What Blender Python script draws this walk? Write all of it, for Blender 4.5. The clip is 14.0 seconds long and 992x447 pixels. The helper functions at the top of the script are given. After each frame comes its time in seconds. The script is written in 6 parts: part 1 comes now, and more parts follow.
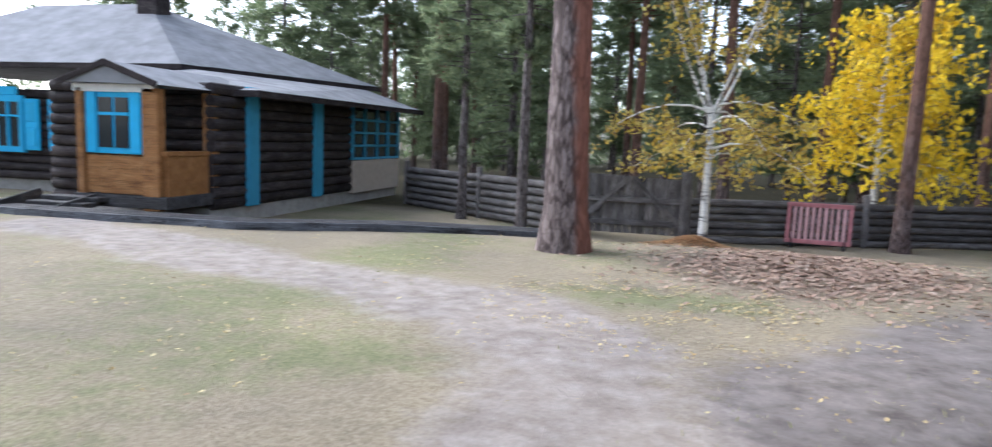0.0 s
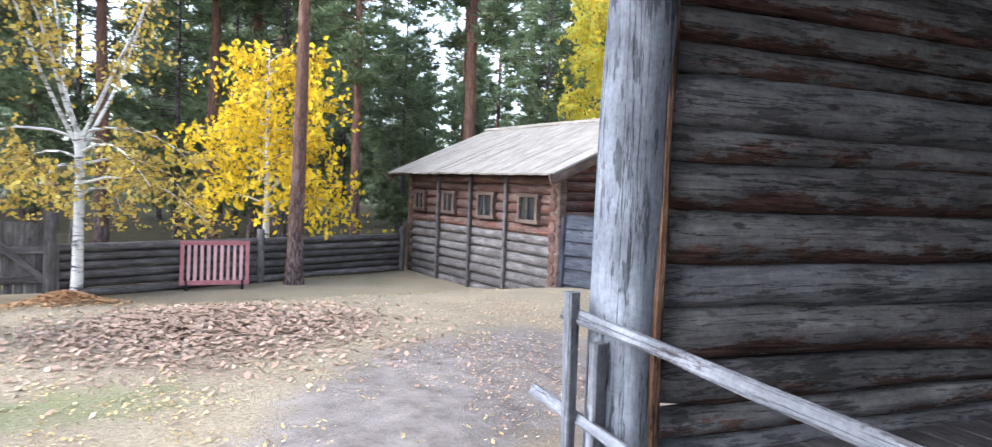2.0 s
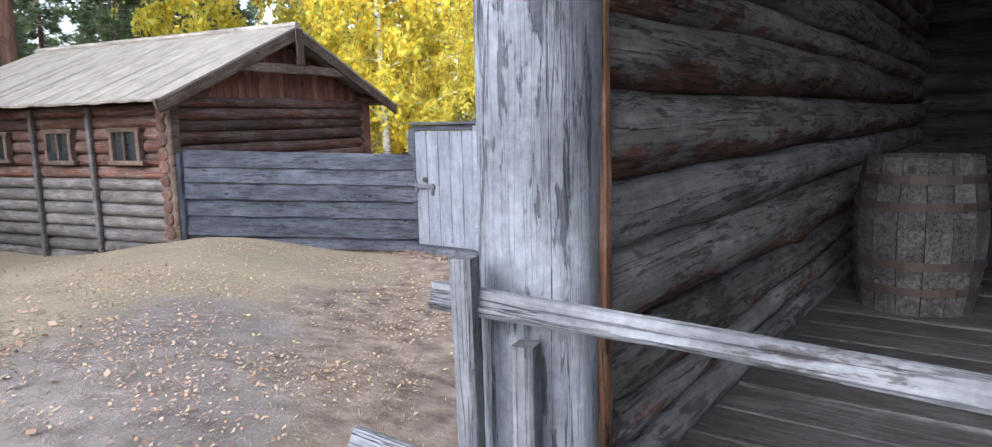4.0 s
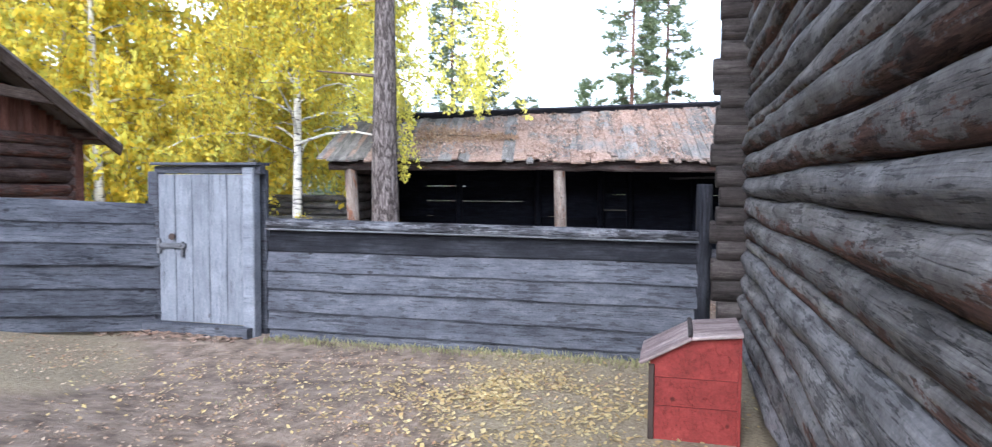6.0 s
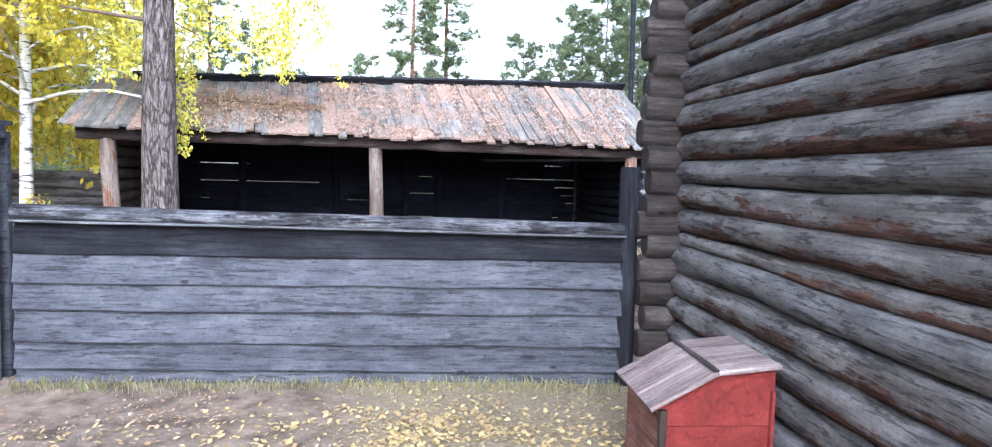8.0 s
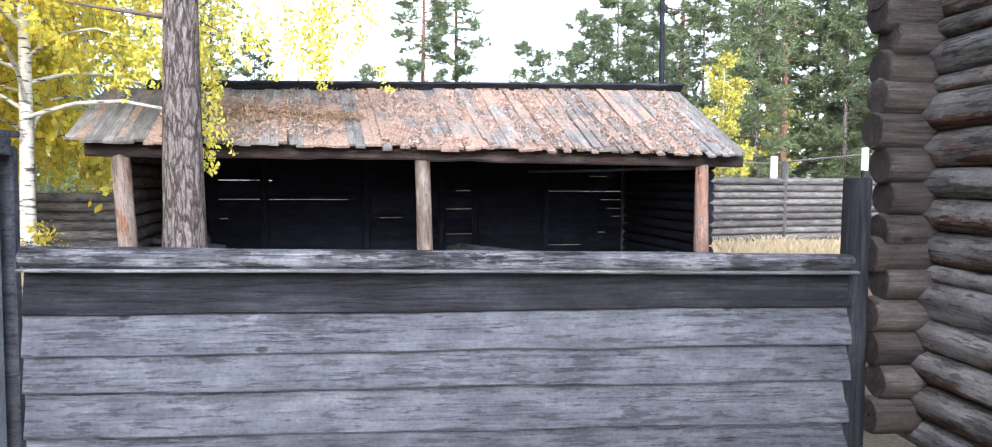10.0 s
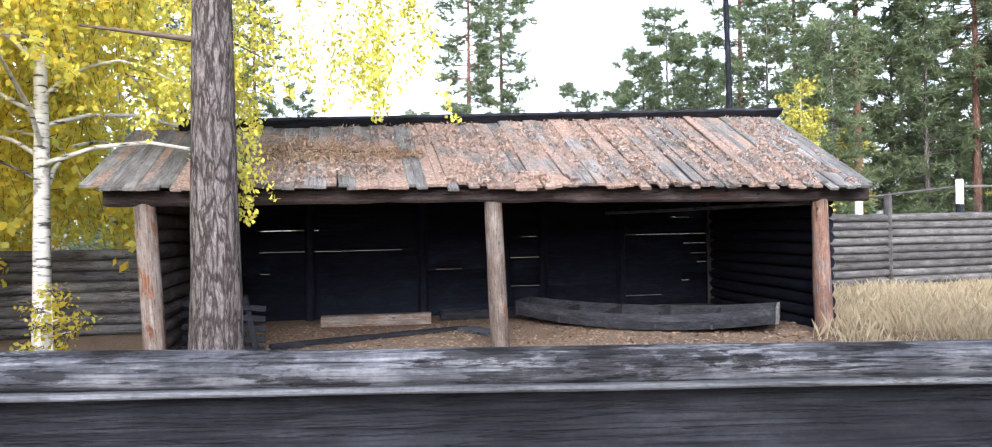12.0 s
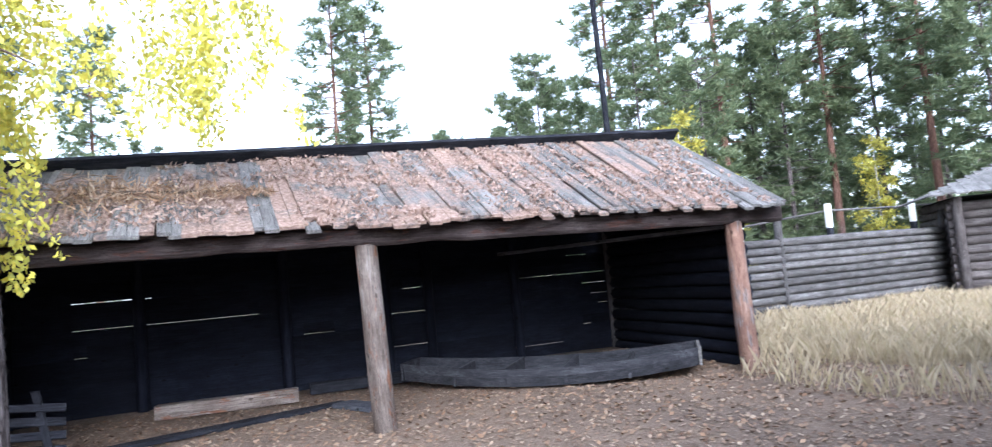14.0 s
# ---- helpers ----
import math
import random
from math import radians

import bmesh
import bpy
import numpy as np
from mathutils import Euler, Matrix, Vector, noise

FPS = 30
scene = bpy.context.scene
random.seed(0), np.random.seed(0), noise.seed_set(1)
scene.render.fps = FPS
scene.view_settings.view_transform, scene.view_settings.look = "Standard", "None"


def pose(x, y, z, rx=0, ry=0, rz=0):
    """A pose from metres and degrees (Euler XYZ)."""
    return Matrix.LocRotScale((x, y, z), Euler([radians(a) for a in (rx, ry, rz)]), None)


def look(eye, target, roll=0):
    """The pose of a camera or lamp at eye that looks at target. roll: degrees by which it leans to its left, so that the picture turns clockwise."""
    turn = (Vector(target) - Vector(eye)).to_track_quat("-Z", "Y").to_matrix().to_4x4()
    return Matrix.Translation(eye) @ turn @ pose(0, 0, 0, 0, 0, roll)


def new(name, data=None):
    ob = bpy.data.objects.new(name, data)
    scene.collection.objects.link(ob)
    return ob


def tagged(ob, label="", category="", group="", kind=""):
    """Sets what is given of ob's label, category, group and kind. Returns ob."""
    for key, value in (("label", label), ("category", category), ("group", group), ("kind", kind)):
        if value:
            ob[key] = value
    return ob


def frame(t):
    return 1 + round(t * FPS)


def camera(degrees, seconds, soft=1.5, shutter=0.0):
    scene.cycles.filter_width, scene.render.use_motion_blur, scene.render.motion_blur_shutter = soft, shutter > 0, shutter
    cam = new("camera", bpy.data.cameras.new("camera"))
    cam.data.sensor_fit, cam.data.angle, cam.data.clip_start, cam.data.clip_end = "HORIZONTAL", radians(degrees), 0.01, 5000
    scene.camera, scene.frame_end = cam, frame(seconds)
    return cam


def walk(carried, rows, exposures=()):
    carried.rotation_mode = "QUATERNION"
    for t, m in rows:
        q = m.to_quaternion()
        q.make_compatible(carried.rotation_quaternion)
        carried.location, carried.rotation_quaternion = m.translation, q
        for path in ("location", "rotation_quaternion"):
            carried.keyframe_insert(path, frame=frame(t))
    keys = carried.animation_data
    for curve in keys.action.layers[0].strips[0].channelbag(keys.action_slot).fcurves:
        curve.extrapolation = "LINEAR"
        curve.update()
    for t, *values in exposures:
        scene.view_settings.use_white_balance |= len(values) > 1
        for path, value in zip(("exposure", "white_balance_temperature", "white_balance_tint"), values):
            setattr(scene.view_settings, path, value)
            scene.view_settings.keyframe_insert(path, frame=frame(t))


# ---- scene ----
cam = camera(69.9, 14.0, soft=1.1, shutter=0.15)
EXPOSURES = [(0.0, 1.85, 5600, 11), (0.5, 2.0, 5750, 11), (1.0, 2.2, 5700, 11), (1.5, 2.45, 5650, 11), (2.0, 2.5, 5600, 11), (2.5, 2.45, 5650, 11), (5.0, 2.05, 5850, 12), (6.5, 2.1, 5450, 11), (8.0, 2.4, 5450, 12), (10.5, 2.4, 5950, 12), (12.0, 2.1, 5950, 12), (13.5, 2.45, 5400, 12), (14.0, 2.15, 5350, 12)]
PATH = [
    (0, (2.161, 2.677, 1.735), (1.675, 4.602, 1.496), 2.1),
    (0.5, (2.234, 2.953, 1.905), (2.589, 4.908, 1.675), 4.2),
    (1, (2.177, 3.187, 1.906), (3.009, 4.989, 1.662), 3.0),
    (1.5, (2.209, 3.498, 1.865), (3.007, 5.328, 1.747), 0.4),
    (2, (2.276, 3.848, 1.846), (3.346, 5.534, 1.747), 2.3),
    (2.5, (2.306, 4.118, 1.794), (3.675, 5.572, 1.677), 1.7),
    (5, (3.082, 5.735, 1.664), (4.982, 6.32, 1.445), -0.7),
    (5.5, (3.319, 5.970, 1.557), (5.319, 6.433, 1.467), 0.2),
    (6, (3.789, 6.246, 1.530), (5.801, 6.382, 1.424), 0.4),
    (6.5, (4.151, 6.559, 1.543), (6.136, 6.362, 1.396), -0.1),
    (7, (4.546, 6.746, 1.51), (6.533, 6.65, 1.3), 0.6),
    (7.5, (4.908, 6.981, 1.505), (6.878, 6.683, 1.33), 2.2),
    (8, (5.313, 7.161, 1.502), (7.235, 6.626, 1.356), 1.6),
    (10.5, (7.316, 7.824, 1.539), (9.242, 7.293, 1.434), 0.0),
    (11, (7.794, 7.854, 1.57), (9.769, 7.539, 1.548), 0.5),
    (11.5, (8.169, 7.851, 1.53), (10.12, 7.412, 1.576), -0.7),
    (12, (8.551, 7.842, 1.5), (10.503, 7.404, 1.515), -1.0),
    (12.5, (8.986, 7.703, 1.473), (10.824, 6.914, 1.443), 0.9),
    (13, (9.38, 7.64, 1.445), (11.061, 6.557, 1.44), 0.8),
    (13.5, (9.713, 7.548, 1.394), (11.412, 6.5, 1.516), -3.1),
    (14, (10.073, 7.467, 1.415), (11.914, 6.699, 1.562), -5.0),
]
walk(cam, [(t, look(eye, target, roll)) for t, eye, target, roll in PATH], EXPOSURES)

# ---- light ----
world = bpy.data.worlds.new("sky")
scene.world = world
world.use_nodes = True
wn = world.node_tree.nodes
sky = wn.new("ShaderNodeTexSky")
sky.sky_type = "NISHITA"
sky.sun_disc = False
sky.sun_elevation = radians(30)
sky.sun_rotation = radians(284)
sky.air_density, sky.dust_density, sky.ozone_density = 1.0, 2.5, 1.0
veil = wn.new("ShaderNodeHueSaturation")  # thin overcast takes most of the blue away
veil.inputs["Saturation"].default_value = 0.42
world.node_tree.links.new(sky.outputs[0], veil.inputs["Color"])
world.node_tree.links.new(veil.outputs[0], wn["Background"].inputs[0])
wn["Background"].inputs[1].default_value = 0.15
sun_data = bpy.data.lights.new("sun", "SUN")
sun_data.energy, sun_data.angle, sun_data.color = 1.2, radians(60), (1.0, 0.98, 0.96)
sun = new("sun", sun_data)
sun.matrix_basis = look((0, 0, 20.8), (35, -8.7, 0))

rng = random.Random(7)

# ---- materials ----


def nodes(name):
    m = bpy.data.materials.new(name)
    m.use_nodes = True
    nt = m.node_tree
    return m, nt, nt.nodes["Principled BSDF"]


def add(nt, kind, **values):
    n = nt.nodes.new(kind)
    for k, v in values.items():
        n.inputs[k.replace("_", " ")].default_value = v
    return n


def ramp(nt, fac, stops):
    n = nt.nodes.new("ShaderNodeValToRGB")
    e = n.color_ramp.elements
    while len(e) < len(stops):
        e.new(0.5)
    for el, (p, c) in zip(e, stops):
        el.position, el.color = p, (*c, 1)
    nt.links.new(fac, n.inputs[0])
    return n.outputs[0]


def mixc(nt, fac, a, b, mode="MIX"):
    n = nt.nodes.new("ShaderNodeMix")
    n.data_type, n.blend_type = "RGBA", mode
    for sock, v in ((n.inputs[0], fac), (n.inputs[6], a), (n.inputs[7], b)):
        if isinstance(v, (int, float)):
            sock.default_value = v
        elif isinstance(v, tuple):
            sock.default_value = (*v, 1)
        else:
            nt.links.new(v, sock)
    return n.outputs[2]


def coords(nt, stretch, spread=40.0):
    """Object coordinates, stretched along the grain and shifted for each piece."""
    tc = nt.nodes.new("ShaderNodeTexCoord")
    info = nt.nodes.new("ShaderNodeObjectInfo")
    mul = nt.nodes.new("ShaderNodeMath")
    mul.operation = "MULTIPLY"
    mul.inputs[1].default_value = spread
    nt.links.new(info.outputs["Random"], mul.inputs[0])
    shift = nt.nodes.new("ShaderNodeVectorMath")
    nt.links.new(tc.outputs["Object"], shift.inputs[0])
    nt.links.new(mul.outputs[0], shift.inputs[1])
    mp = nt.nodes.new("ShaderNodeMapping")
    mp.inputs["Scale"].default_value = stretch
    nt.links.new(shift.outputs[0], mp.inputs[0])
    return mp.outputs[0], shift.outputs[0], info.outputs["Random"]


def noise_tex(nt, vec, scale, detail=6.0, rough=0.6):
    n = add(nt, "ShaderNodeTexNoise", Scale=scale, Detail=detail, Roughness=rough)
    nt.links.new(vec, n.inputs["Vector"])
    return n.outputs["Fac"]


def bump(nt, bsdf, height, strength, dist=0.01):
    b = add(nt, "ShaderNodeBump", Strength=strength, Distance=dist)
    nt.links.new(height, b.inputs["Height"])
    nt.links.new(b.outputs[0], bsdf.inputs["Normal"])


def wood(name, dark, mid, light, patch=None, patch_at=0.6, rough=0.85, vary=0.35, crack=0.75, under=0.0, pits=0.0, soft=0.58, fine=0.5):
    """Weathered wood with its grain along local x: blotches, fine grain, long checks, knots and specks."""
    m, nt, b = nodes(name)
    vec, plain_vec, rnd = coords(nt, (1.1, 21.0, 21.0))
    grain = noise_tex(nt, vec, 3.0, 8.0, 0.66)
    bvec, _, _ = coords(nt, (1.5, 3.4, 3.4), 51.0)
    blotch = noise_tex(nt, bvec, 2.0, 7.0, 0.66)
    both = nt.nodes.new("ShaderNodeMix")
    both.inputs[0].default_value = soft
    nt.links.new(grain, both.inputs[2])
    nt.links.new(blotch, both.inputs[3])
    col = ramp(nt, both.outputs[0], [(0.34, dark), (0.5, mid), (0.64, light)])
    if patch:
        vec2, _, _ = coords(nt, (1.5, 5.5, 5.5), 77.0)
        pm = noise_tex(nt, vec2, 1.6, 8.0, 0.72)
        if under:  # bark scraps stay on the underside of a log
            tc = nt.nodes.new("ShaderNodeTexCoord")
            sep = nt.nodes.new("ShaderNodeSeparateXYZ")
            nt.links.new(tc.outputs["Object"], sep.inputs[0])
            low = nt.nodes.new("ShaderNodeMath")
            low.operation = "MULTIPLY_ADD"
            low.inputs[1].default_value = -under
            nt.links.new(sep.outputs["Z"], low.inputs[0])
            nt.links.new(pm, low.inputs[2])
            pm = low.outputs[0]
        mask = ramp(nt, pm, [(patch_at - 0.015, (0, 0, 0)), (patch_at + 0.015, (1, 1, 1))])
        flake = ramp(nt, grain, [(0.38, tuple(c * 0.45 for c in patch)), (0.52, patch), (0.68, tuple(c * 1.9 for c in patch))])
        col = mixc(nt, mask, col, mixc(nt, 0.15, flake, col))
    each = ramp(nt, rnd, [(0.0, (1 - vary,) * 3), (1.0, (1 + vary * 0.5,) * 3)])
    col = mixc(nt, 1.0, col, each, "MULTIPLY")
    cvec, _, _ = coords(nt, (0.22, 7.0, 7.0), 13.0)
    cr = noise_tex(nt, cvec, 1.8, 6.0, 0.6)
    line = ramp(nt, cr, [(0.493, (1, 1, 1)), (0.5, (1 - crack,) * 3), (0.505, (1, 1, 1))])
    col = mixc(nt, 1.0, col, line, "MULTIPLY")
    fvec, _, _ = coords(nt, (0.8, 38.0, 38.0), 5.0)
    hair = ramp(nt, noise_tex(nt, fvec, 1.6, 4.0, 0.55), [(0.47, (1, 1, 1)), (0.5, (1 - crack * fine,) * 3), (0.515, (1 + 0.2 * fine,) * 3), (0.54, (1, 1, 1))])
    col = mixc(nt, 1.0, col, hair, "MULTIPLY")
    speck = ramp(nt, noise_tex(nt, plain_vec, 55.0, 5.0, 0.7), [(0.3, (0.72, 0.72, 0.73)), (0.5, (1, 1, 1)), (0.7, (1.25, 1.25, 1.24))])
    col = mixc(nt, 0.75, col, speck, "MULTIPLY")
    relief = mixc(nt, 1.0, line, hair, "MULTIPLY")
    if pits:  # short torn marks along the grain
        tvec, _, _ = coords(nt, (5.0, 34.0, 34.0), 19.0)
        zone, _, _ = coords(nt, (1.2, 2.2, 2.2), 63.0)
        where = nt.nodes.new("ShaderNodeMath")
        where.operation = "MULTIPLY_ADD"
        where.inputs[1].default_value = 0.55
        nt.links.new(noise_tex(nt, zone, 1.7, 4.0, 0.6), where.inputs[0])
        nt.links.new(noise_tex(nt, tvec, 1.1, 6.0, 0.62), where.inputs[2])
        torn = ramp(nt, where.outputs[0], [(0.835, (1, 1, 1)), (0.87, (1 - pits,) * 3)])
        col = mixc(nt, 1.0, col, torn, "MULTIPLY")
        relief = mixc(nt, 1.0, relief, torn, "MULTIPLY")
    kv = add(nt, "ShaderNodeTexVoronoi", Scale=2.6)
    kmap, _, _ = coords(nt, (1.0, 2.0, 2.0), 29.0)
    nt.links.new(kmap, kv.inputs["Vector"])
    knot = ramp(nt, kv.outputs["Distance"], [(0.05, (0.25, 0.22, 0.21)), (0.075, (0.62, 0.6, 0.58)), (0.1, (1.08, 1.08, 1.08)), (0.13, (1, 1, 1))])
    col = mixc(nt, 0.85, col, knot, "MULTIPLY")
    nt.links.new(col, b.inputs["Base Color"])
    b.inputs["Roughness"].default_value = rough
    b.inputs["Specular IOR Level"].default_value = 0.15
    bump(nt, b, mixc(nt, 0.6, grain, relief), 0.8, 0.012)
    return m


def plain(name, base, rough=0.8, metal=0.0, vary=0.15, scale=6.0, bumps=0.2):
    m, nt, b = nodes(name)
    vec, pl, rnd = coords(nt, (1, 1, 1))
    n = noise_tex(nt, pl, scale, 8.0, 0.65)
    col = ramp(nt, n, [(0.25, tuple(c * (1 - vary) for c in base)), (0.75, tuple(min(1, c * (1 + vary)) for c in base))])
    each = ramp(nt, rnd, [(0, (0.88,) * 3), (1, (1.08,) * 3)])
    nt.links.new(mixc(nt, 1.0, col, each, "MULTIPLY"), b.inputs["Base Color"])
    b.inputs["Roughness"].default_value, b.inputs["Metallic"].default_value = rough, metal
    b.inputs["Specular IOR Level"].default_value = 0.5 if rough < 0.5 else 0.15
    bump(nt, b, n, bumps, 0.01)
    return m


def bark(name, dark, light, warm=None, scale=1.0, side=(0.0, 0.0), tall=1.7):
    """Rugged plated pine bark; where warm is given the upper trunk, and one side, turns orange."""
    m, nt, b = nodes(name)
    vec, pl, rnd = coords(nt, (8.0 * scale, 8.0 * scale, tall * scale))
    warp = nt.nodes.new("ShaderNodeTexNoise")
    warp.inputs["Scale"].default_value, warp.inputs["Detail"].default_value = 1.1, 6.0
    nt.links.new(vec, warp.inputs["Vector"])
    push = nt.nodes.new("ShaderNodeVectorMath")
    push.operation = "MULTIPLY_ADD"
    push.inputs[1].default_value = (2.2, 2.2, 2.2)
    nt.links.new(warp.outputs["Color"], push.inputs[0])
    nt.links.new(vec, push.inputs[2])
    edges = []
    for size in (0.9, 2.3):
        v = add(nt, "ShaderNodeTexVoronoi", Scale=size)
        v.feature = "DISTANCE_TO_EDGE"
        nt.links.new(push.outputs[0], v.inputs["Vector"])
        edges.append(v.outputs["Distance"])
    n = noise_tex(nt, vec, 2.6, 9.0, 0.75)
    col = ramp(nt, n, [(0.3, dark), (0.52, tuple((p + q) / 2 for p, q in zip(dark, light))), (0.68, light)])
    deep = ramp(nt, edges[0], [(0.02, (0.3, 0.27, 0.26)), (0.16, (1, 1, 1))])
    fine = ramp(nt, edges[1], [(0.02, (0.55, 0.53, 0.52)), (0.14, (1, 1, 1))])
    edge = mixc(nt, 0.8, deep, fine, "MULTIPLY")
    col = mixc(nt, 0.8, col, edge, "MULTIPLY")
    if warm:
        sep = nt.nodes.new("ShaderNodeSeparateXYZ")
        tc = nt.nodes.new("ShaderNodeTexCoord")
        nt.links.new(tc.outputs["Object"], sep.inputs[0])
        last = None
        for axis, k in (("Z", 0.16), ("X", side[0]), ("Y", side[1])):
            term = nt.nodes.new("ShaderNodeMath")
            term.operation = "MULTIPLY_ADD"
            term.inputs[1].default_value, term.inputs[2].default_value = k, -0.05
            nt.links.new(sep.outputs[axis], term.inputs[0])
            if last:
                nt.links.new(last, term.inputs[2])
            last = term.outputs[0]
        pm = nt.nodes.new("ShaderNodeMath")
        nt.links.new(last, pm.inputs[0])
        nt.links.new(noise_tex(nt, pl, 2.2, 5.0), pm.inputs[1])
        mask = ramp(nt, pm.outputs[0], [(0.5, (0, 0, 0)), (0.9, (1, 1, 1))])
        col = mixc(nt, mask, col, mixc(nt, 0.5, warm, col, "MULTIPLY"))
        col = mixc(nt, mask, col, mixc(nt, 0.4, col, warm))
    col = mixc(nt, 0.5, col, edge, "MULTIPLY")
    nt.links.new(col, b.inputs["Base Color"])
    b.inputs["Roughness"].default_value = 0.95
    b.inputs["Specular IOR Level"].default_value = 0.15
    bump(nt, b, mixc(nt, 0.4, edge, n), 0.9, 0.035)
    return m


def birch_bark():
    m, nt, b = nodes("birch_bark")
    vec, pl, rnd = coords(nt, (3.0, 3.0, 16.0))
    n = noise_tex(nt, vec, 1.6, 5.0, 0.6)
    col = ramp(nt, n, [(0.37, (0.06, 0.055, 0.05)), (0.45, (0.58, 0.56, 0.52)), (0.8, (0.78, 0.76, 0.7))])
    big = noise_tex(nt, pl, 3.0, 4.0)
    col = mixc(nt, ramp(nt, big, [(0.58, (0, 0, 0)), (0.68, (1, 1, 1))]), col, (0.09, 0.08, 0.075))
    nt.links.new(col, b.inputs["Base Color"])
    b.inputs["Roughness"].default_value = 0.7
    bump(nt, b, n, 0.3, 0.01)
    return m


def foliage(name, colours, through_light=0.35, rough=0.6):
    """Leaves: each island takes its own tint, and some light passes through."""
    m, nt, b = nodes(name)
    geo = nt.nodes.new("ShaderNodeNewGeometry")
    info = nt.nodes.new("ShaderNodeObjectInfo")
    col = ramp(nt, geo.outputs["Random Per Island"], [(i / max(1, len(colours) - 1), c) for i, c in enumerate(colours)])
    each = ramp(nt, info.outputs["Random"], [(0, (0.8,) * 3), (1, (1.15,) * 3)])
    col = mixc(nt, 1.0, col, each, "MULTIPLY")
    nt.links.new(col, b.inputs["Base Color"])
    b.inputs["Roughness"].default_value = rough
    b.inputs["Specular IOR Level"].default_value = 0.2
    t = nt.nodes.new("ShaderNodeBsdfTranslucent")
    nt.links.new(col, t.inputs[0])
    mx = nt.nodes.new("ShaderNodeMixShader")
    mx.inputs[0].default_value = through_light
    nt.links.new(b.outputs[0], mx.inputs[1])
    nt.links.new(t.outputs[0], mx.inputs[2])
    nt.links.new(mx.outputs[0], nt.nodes["Material Output"].inputs[0])
    return m


M_LOG_IN = wood("aged_log", (0.085, 0.078, 0.077), (0.165, 0.155, 0.154), (0.27, 0.26, 0.26), (0.11, 0.053, 0.039), 0.575, under=2.0, pits=0.5, soft=0.72, fine=0.3)
M_LOG = wood("dark_log", (0.1, 0.096, 0.1), (0.19, 0.184, 0.19), (0.3, 0.294, 0.303), (0.12, 0.088, 0.075), 0.7, under=1.0, pits=0.5, soft=0.72, fine=0.3)
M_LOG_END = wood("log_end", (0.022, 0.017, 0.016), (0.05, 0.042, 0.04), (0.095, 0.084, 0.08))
M_POST = wood("silver_post", (0.085, 0.09, 0.105), (0.145, 0.154, 0.177), (0.225, 0.238, 0.268), (0.1, 0.1, 0.11), 0.64, vary=0.1, crack=0.7, pits=0.55, soft=0.86, fine=0.2)
M_STRIP = wood("raw_orange_wood", (0.05, 0.028, 0.019), (0.15, 0.08, 0.048), (0.28, 0.19, 0.14), (0.06, 0.056, 0.06), 0.57, vary=0.1, pits=0.7)
M_RAIL = wood("grey_rail", (0.06, 0.062, 0.069), (0.115, 0.118, 0.131), (0.21, 0.215, 0.234), (0.05, 0.045, 0.046), 0.58, vary=0.15, crack=0.8)
M_TOP_LOG = wood("split_log", (0.028, 0.028, 0.034), (0.08, 0.082, 0.096), (0.25, 0.255, 0.28), (0.03, 0.028, 0.032), 0.56, vary=0.1, crack=0.9, pits=0.6)
M_PLANK = wood("grey_plank", (0.045, 0.048, 0.06), (0.077, 0.082, 0.1), (0.12, 0.127, 0.15), (0.05, 0.05, 0.057), 0.66, vary=0.25, pits=0.4, soft=0.72, fine=0.35)
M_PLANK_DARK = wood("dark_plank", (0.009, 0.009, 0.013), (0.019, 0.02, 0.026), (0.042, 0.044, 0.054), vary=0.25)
M_GATE = wood("gate_board", (0.125, 0.135, 0.16), (0.165, 0.178, 0.208), (0.215, 0.23, 0.26), (0.1, 0.1, 0.105), 0.7, vary=0.1, crack=0.5, soft=0.75, fine=0.2)
M_FLOOR = wood("porch_board", (0.03, 0.028, 0.028), (0.062, 0.058, 0.058), (0.115, 0.11, 0.11), vary=0.2)
M_BARN = wood("brown_log", (0.055, 0.033, 0.027), (0.125, 0.08, 0.067), (0.23, 0.17, 0.15), (0.14, 0.058, 0.04), 0.54, under=0.8)
M_BARN_LOW = wood("grey_log", (0.06, 0.052, 0.05), (0.14, 0.127, 0.122), (0.25, 0.232, 0.226))
M_RED_BOARD = wood("red_brown_board", (0.1, 0.045, 0.032), (0.2, 0.088, 0.064), (0.3, 0.155, 0.12))
M_ROOF_BARE = wood("bare_roof_board", (0.09, 0.086, 0.082), (0.19, 0.182, 0.175), (0.3, 0.29, 0.28))
M_HUT = wood("hut_log", (0.038, 0.031, 0.03), (0.085, 0.073, 0.07), (0.16, 0.145, 0.14))
M_BOAT = wood("boat_board", (0.018, 0.018, 0.022), (0.04, 0.041, 0.048), (0.085, 0.086, 0.096))
M_TRIM = wood("brown_trim", (0.06, 0.04, 0.031), (0.125, 0.088, 0.07), (0.21, 0.16, 0.13))
M_TRIM_DARK = wood("dark_beam", (0.03, 0.022, 0.021), (0.065, 0.05, 0.048), (0.12, 0.098, 0.096), (0.09, 0.042, 0.032), 0.6)
M_BARN_ROOF = wood("pale_roof_board", (0.17, 0.148, 0.125), (0.265, 0.238, 0.208), (0.36, 0.33, 0.295), vary=0.1, crack=0.3)
M_FENCE_LOG = wood("fence_log", (0.045, 0.042, 0.041), (0.11, 0.103, 0.101), (0.2, 0.192, 0.192), vary=0.35)
M_SHED_POST = wood("shed_post", (0.1, 0.074, 0.062), (0.24, 0.195, 0.17), (0.42, 0.37, 0.34), (0.22, 0.095, 0.05), 0.57)
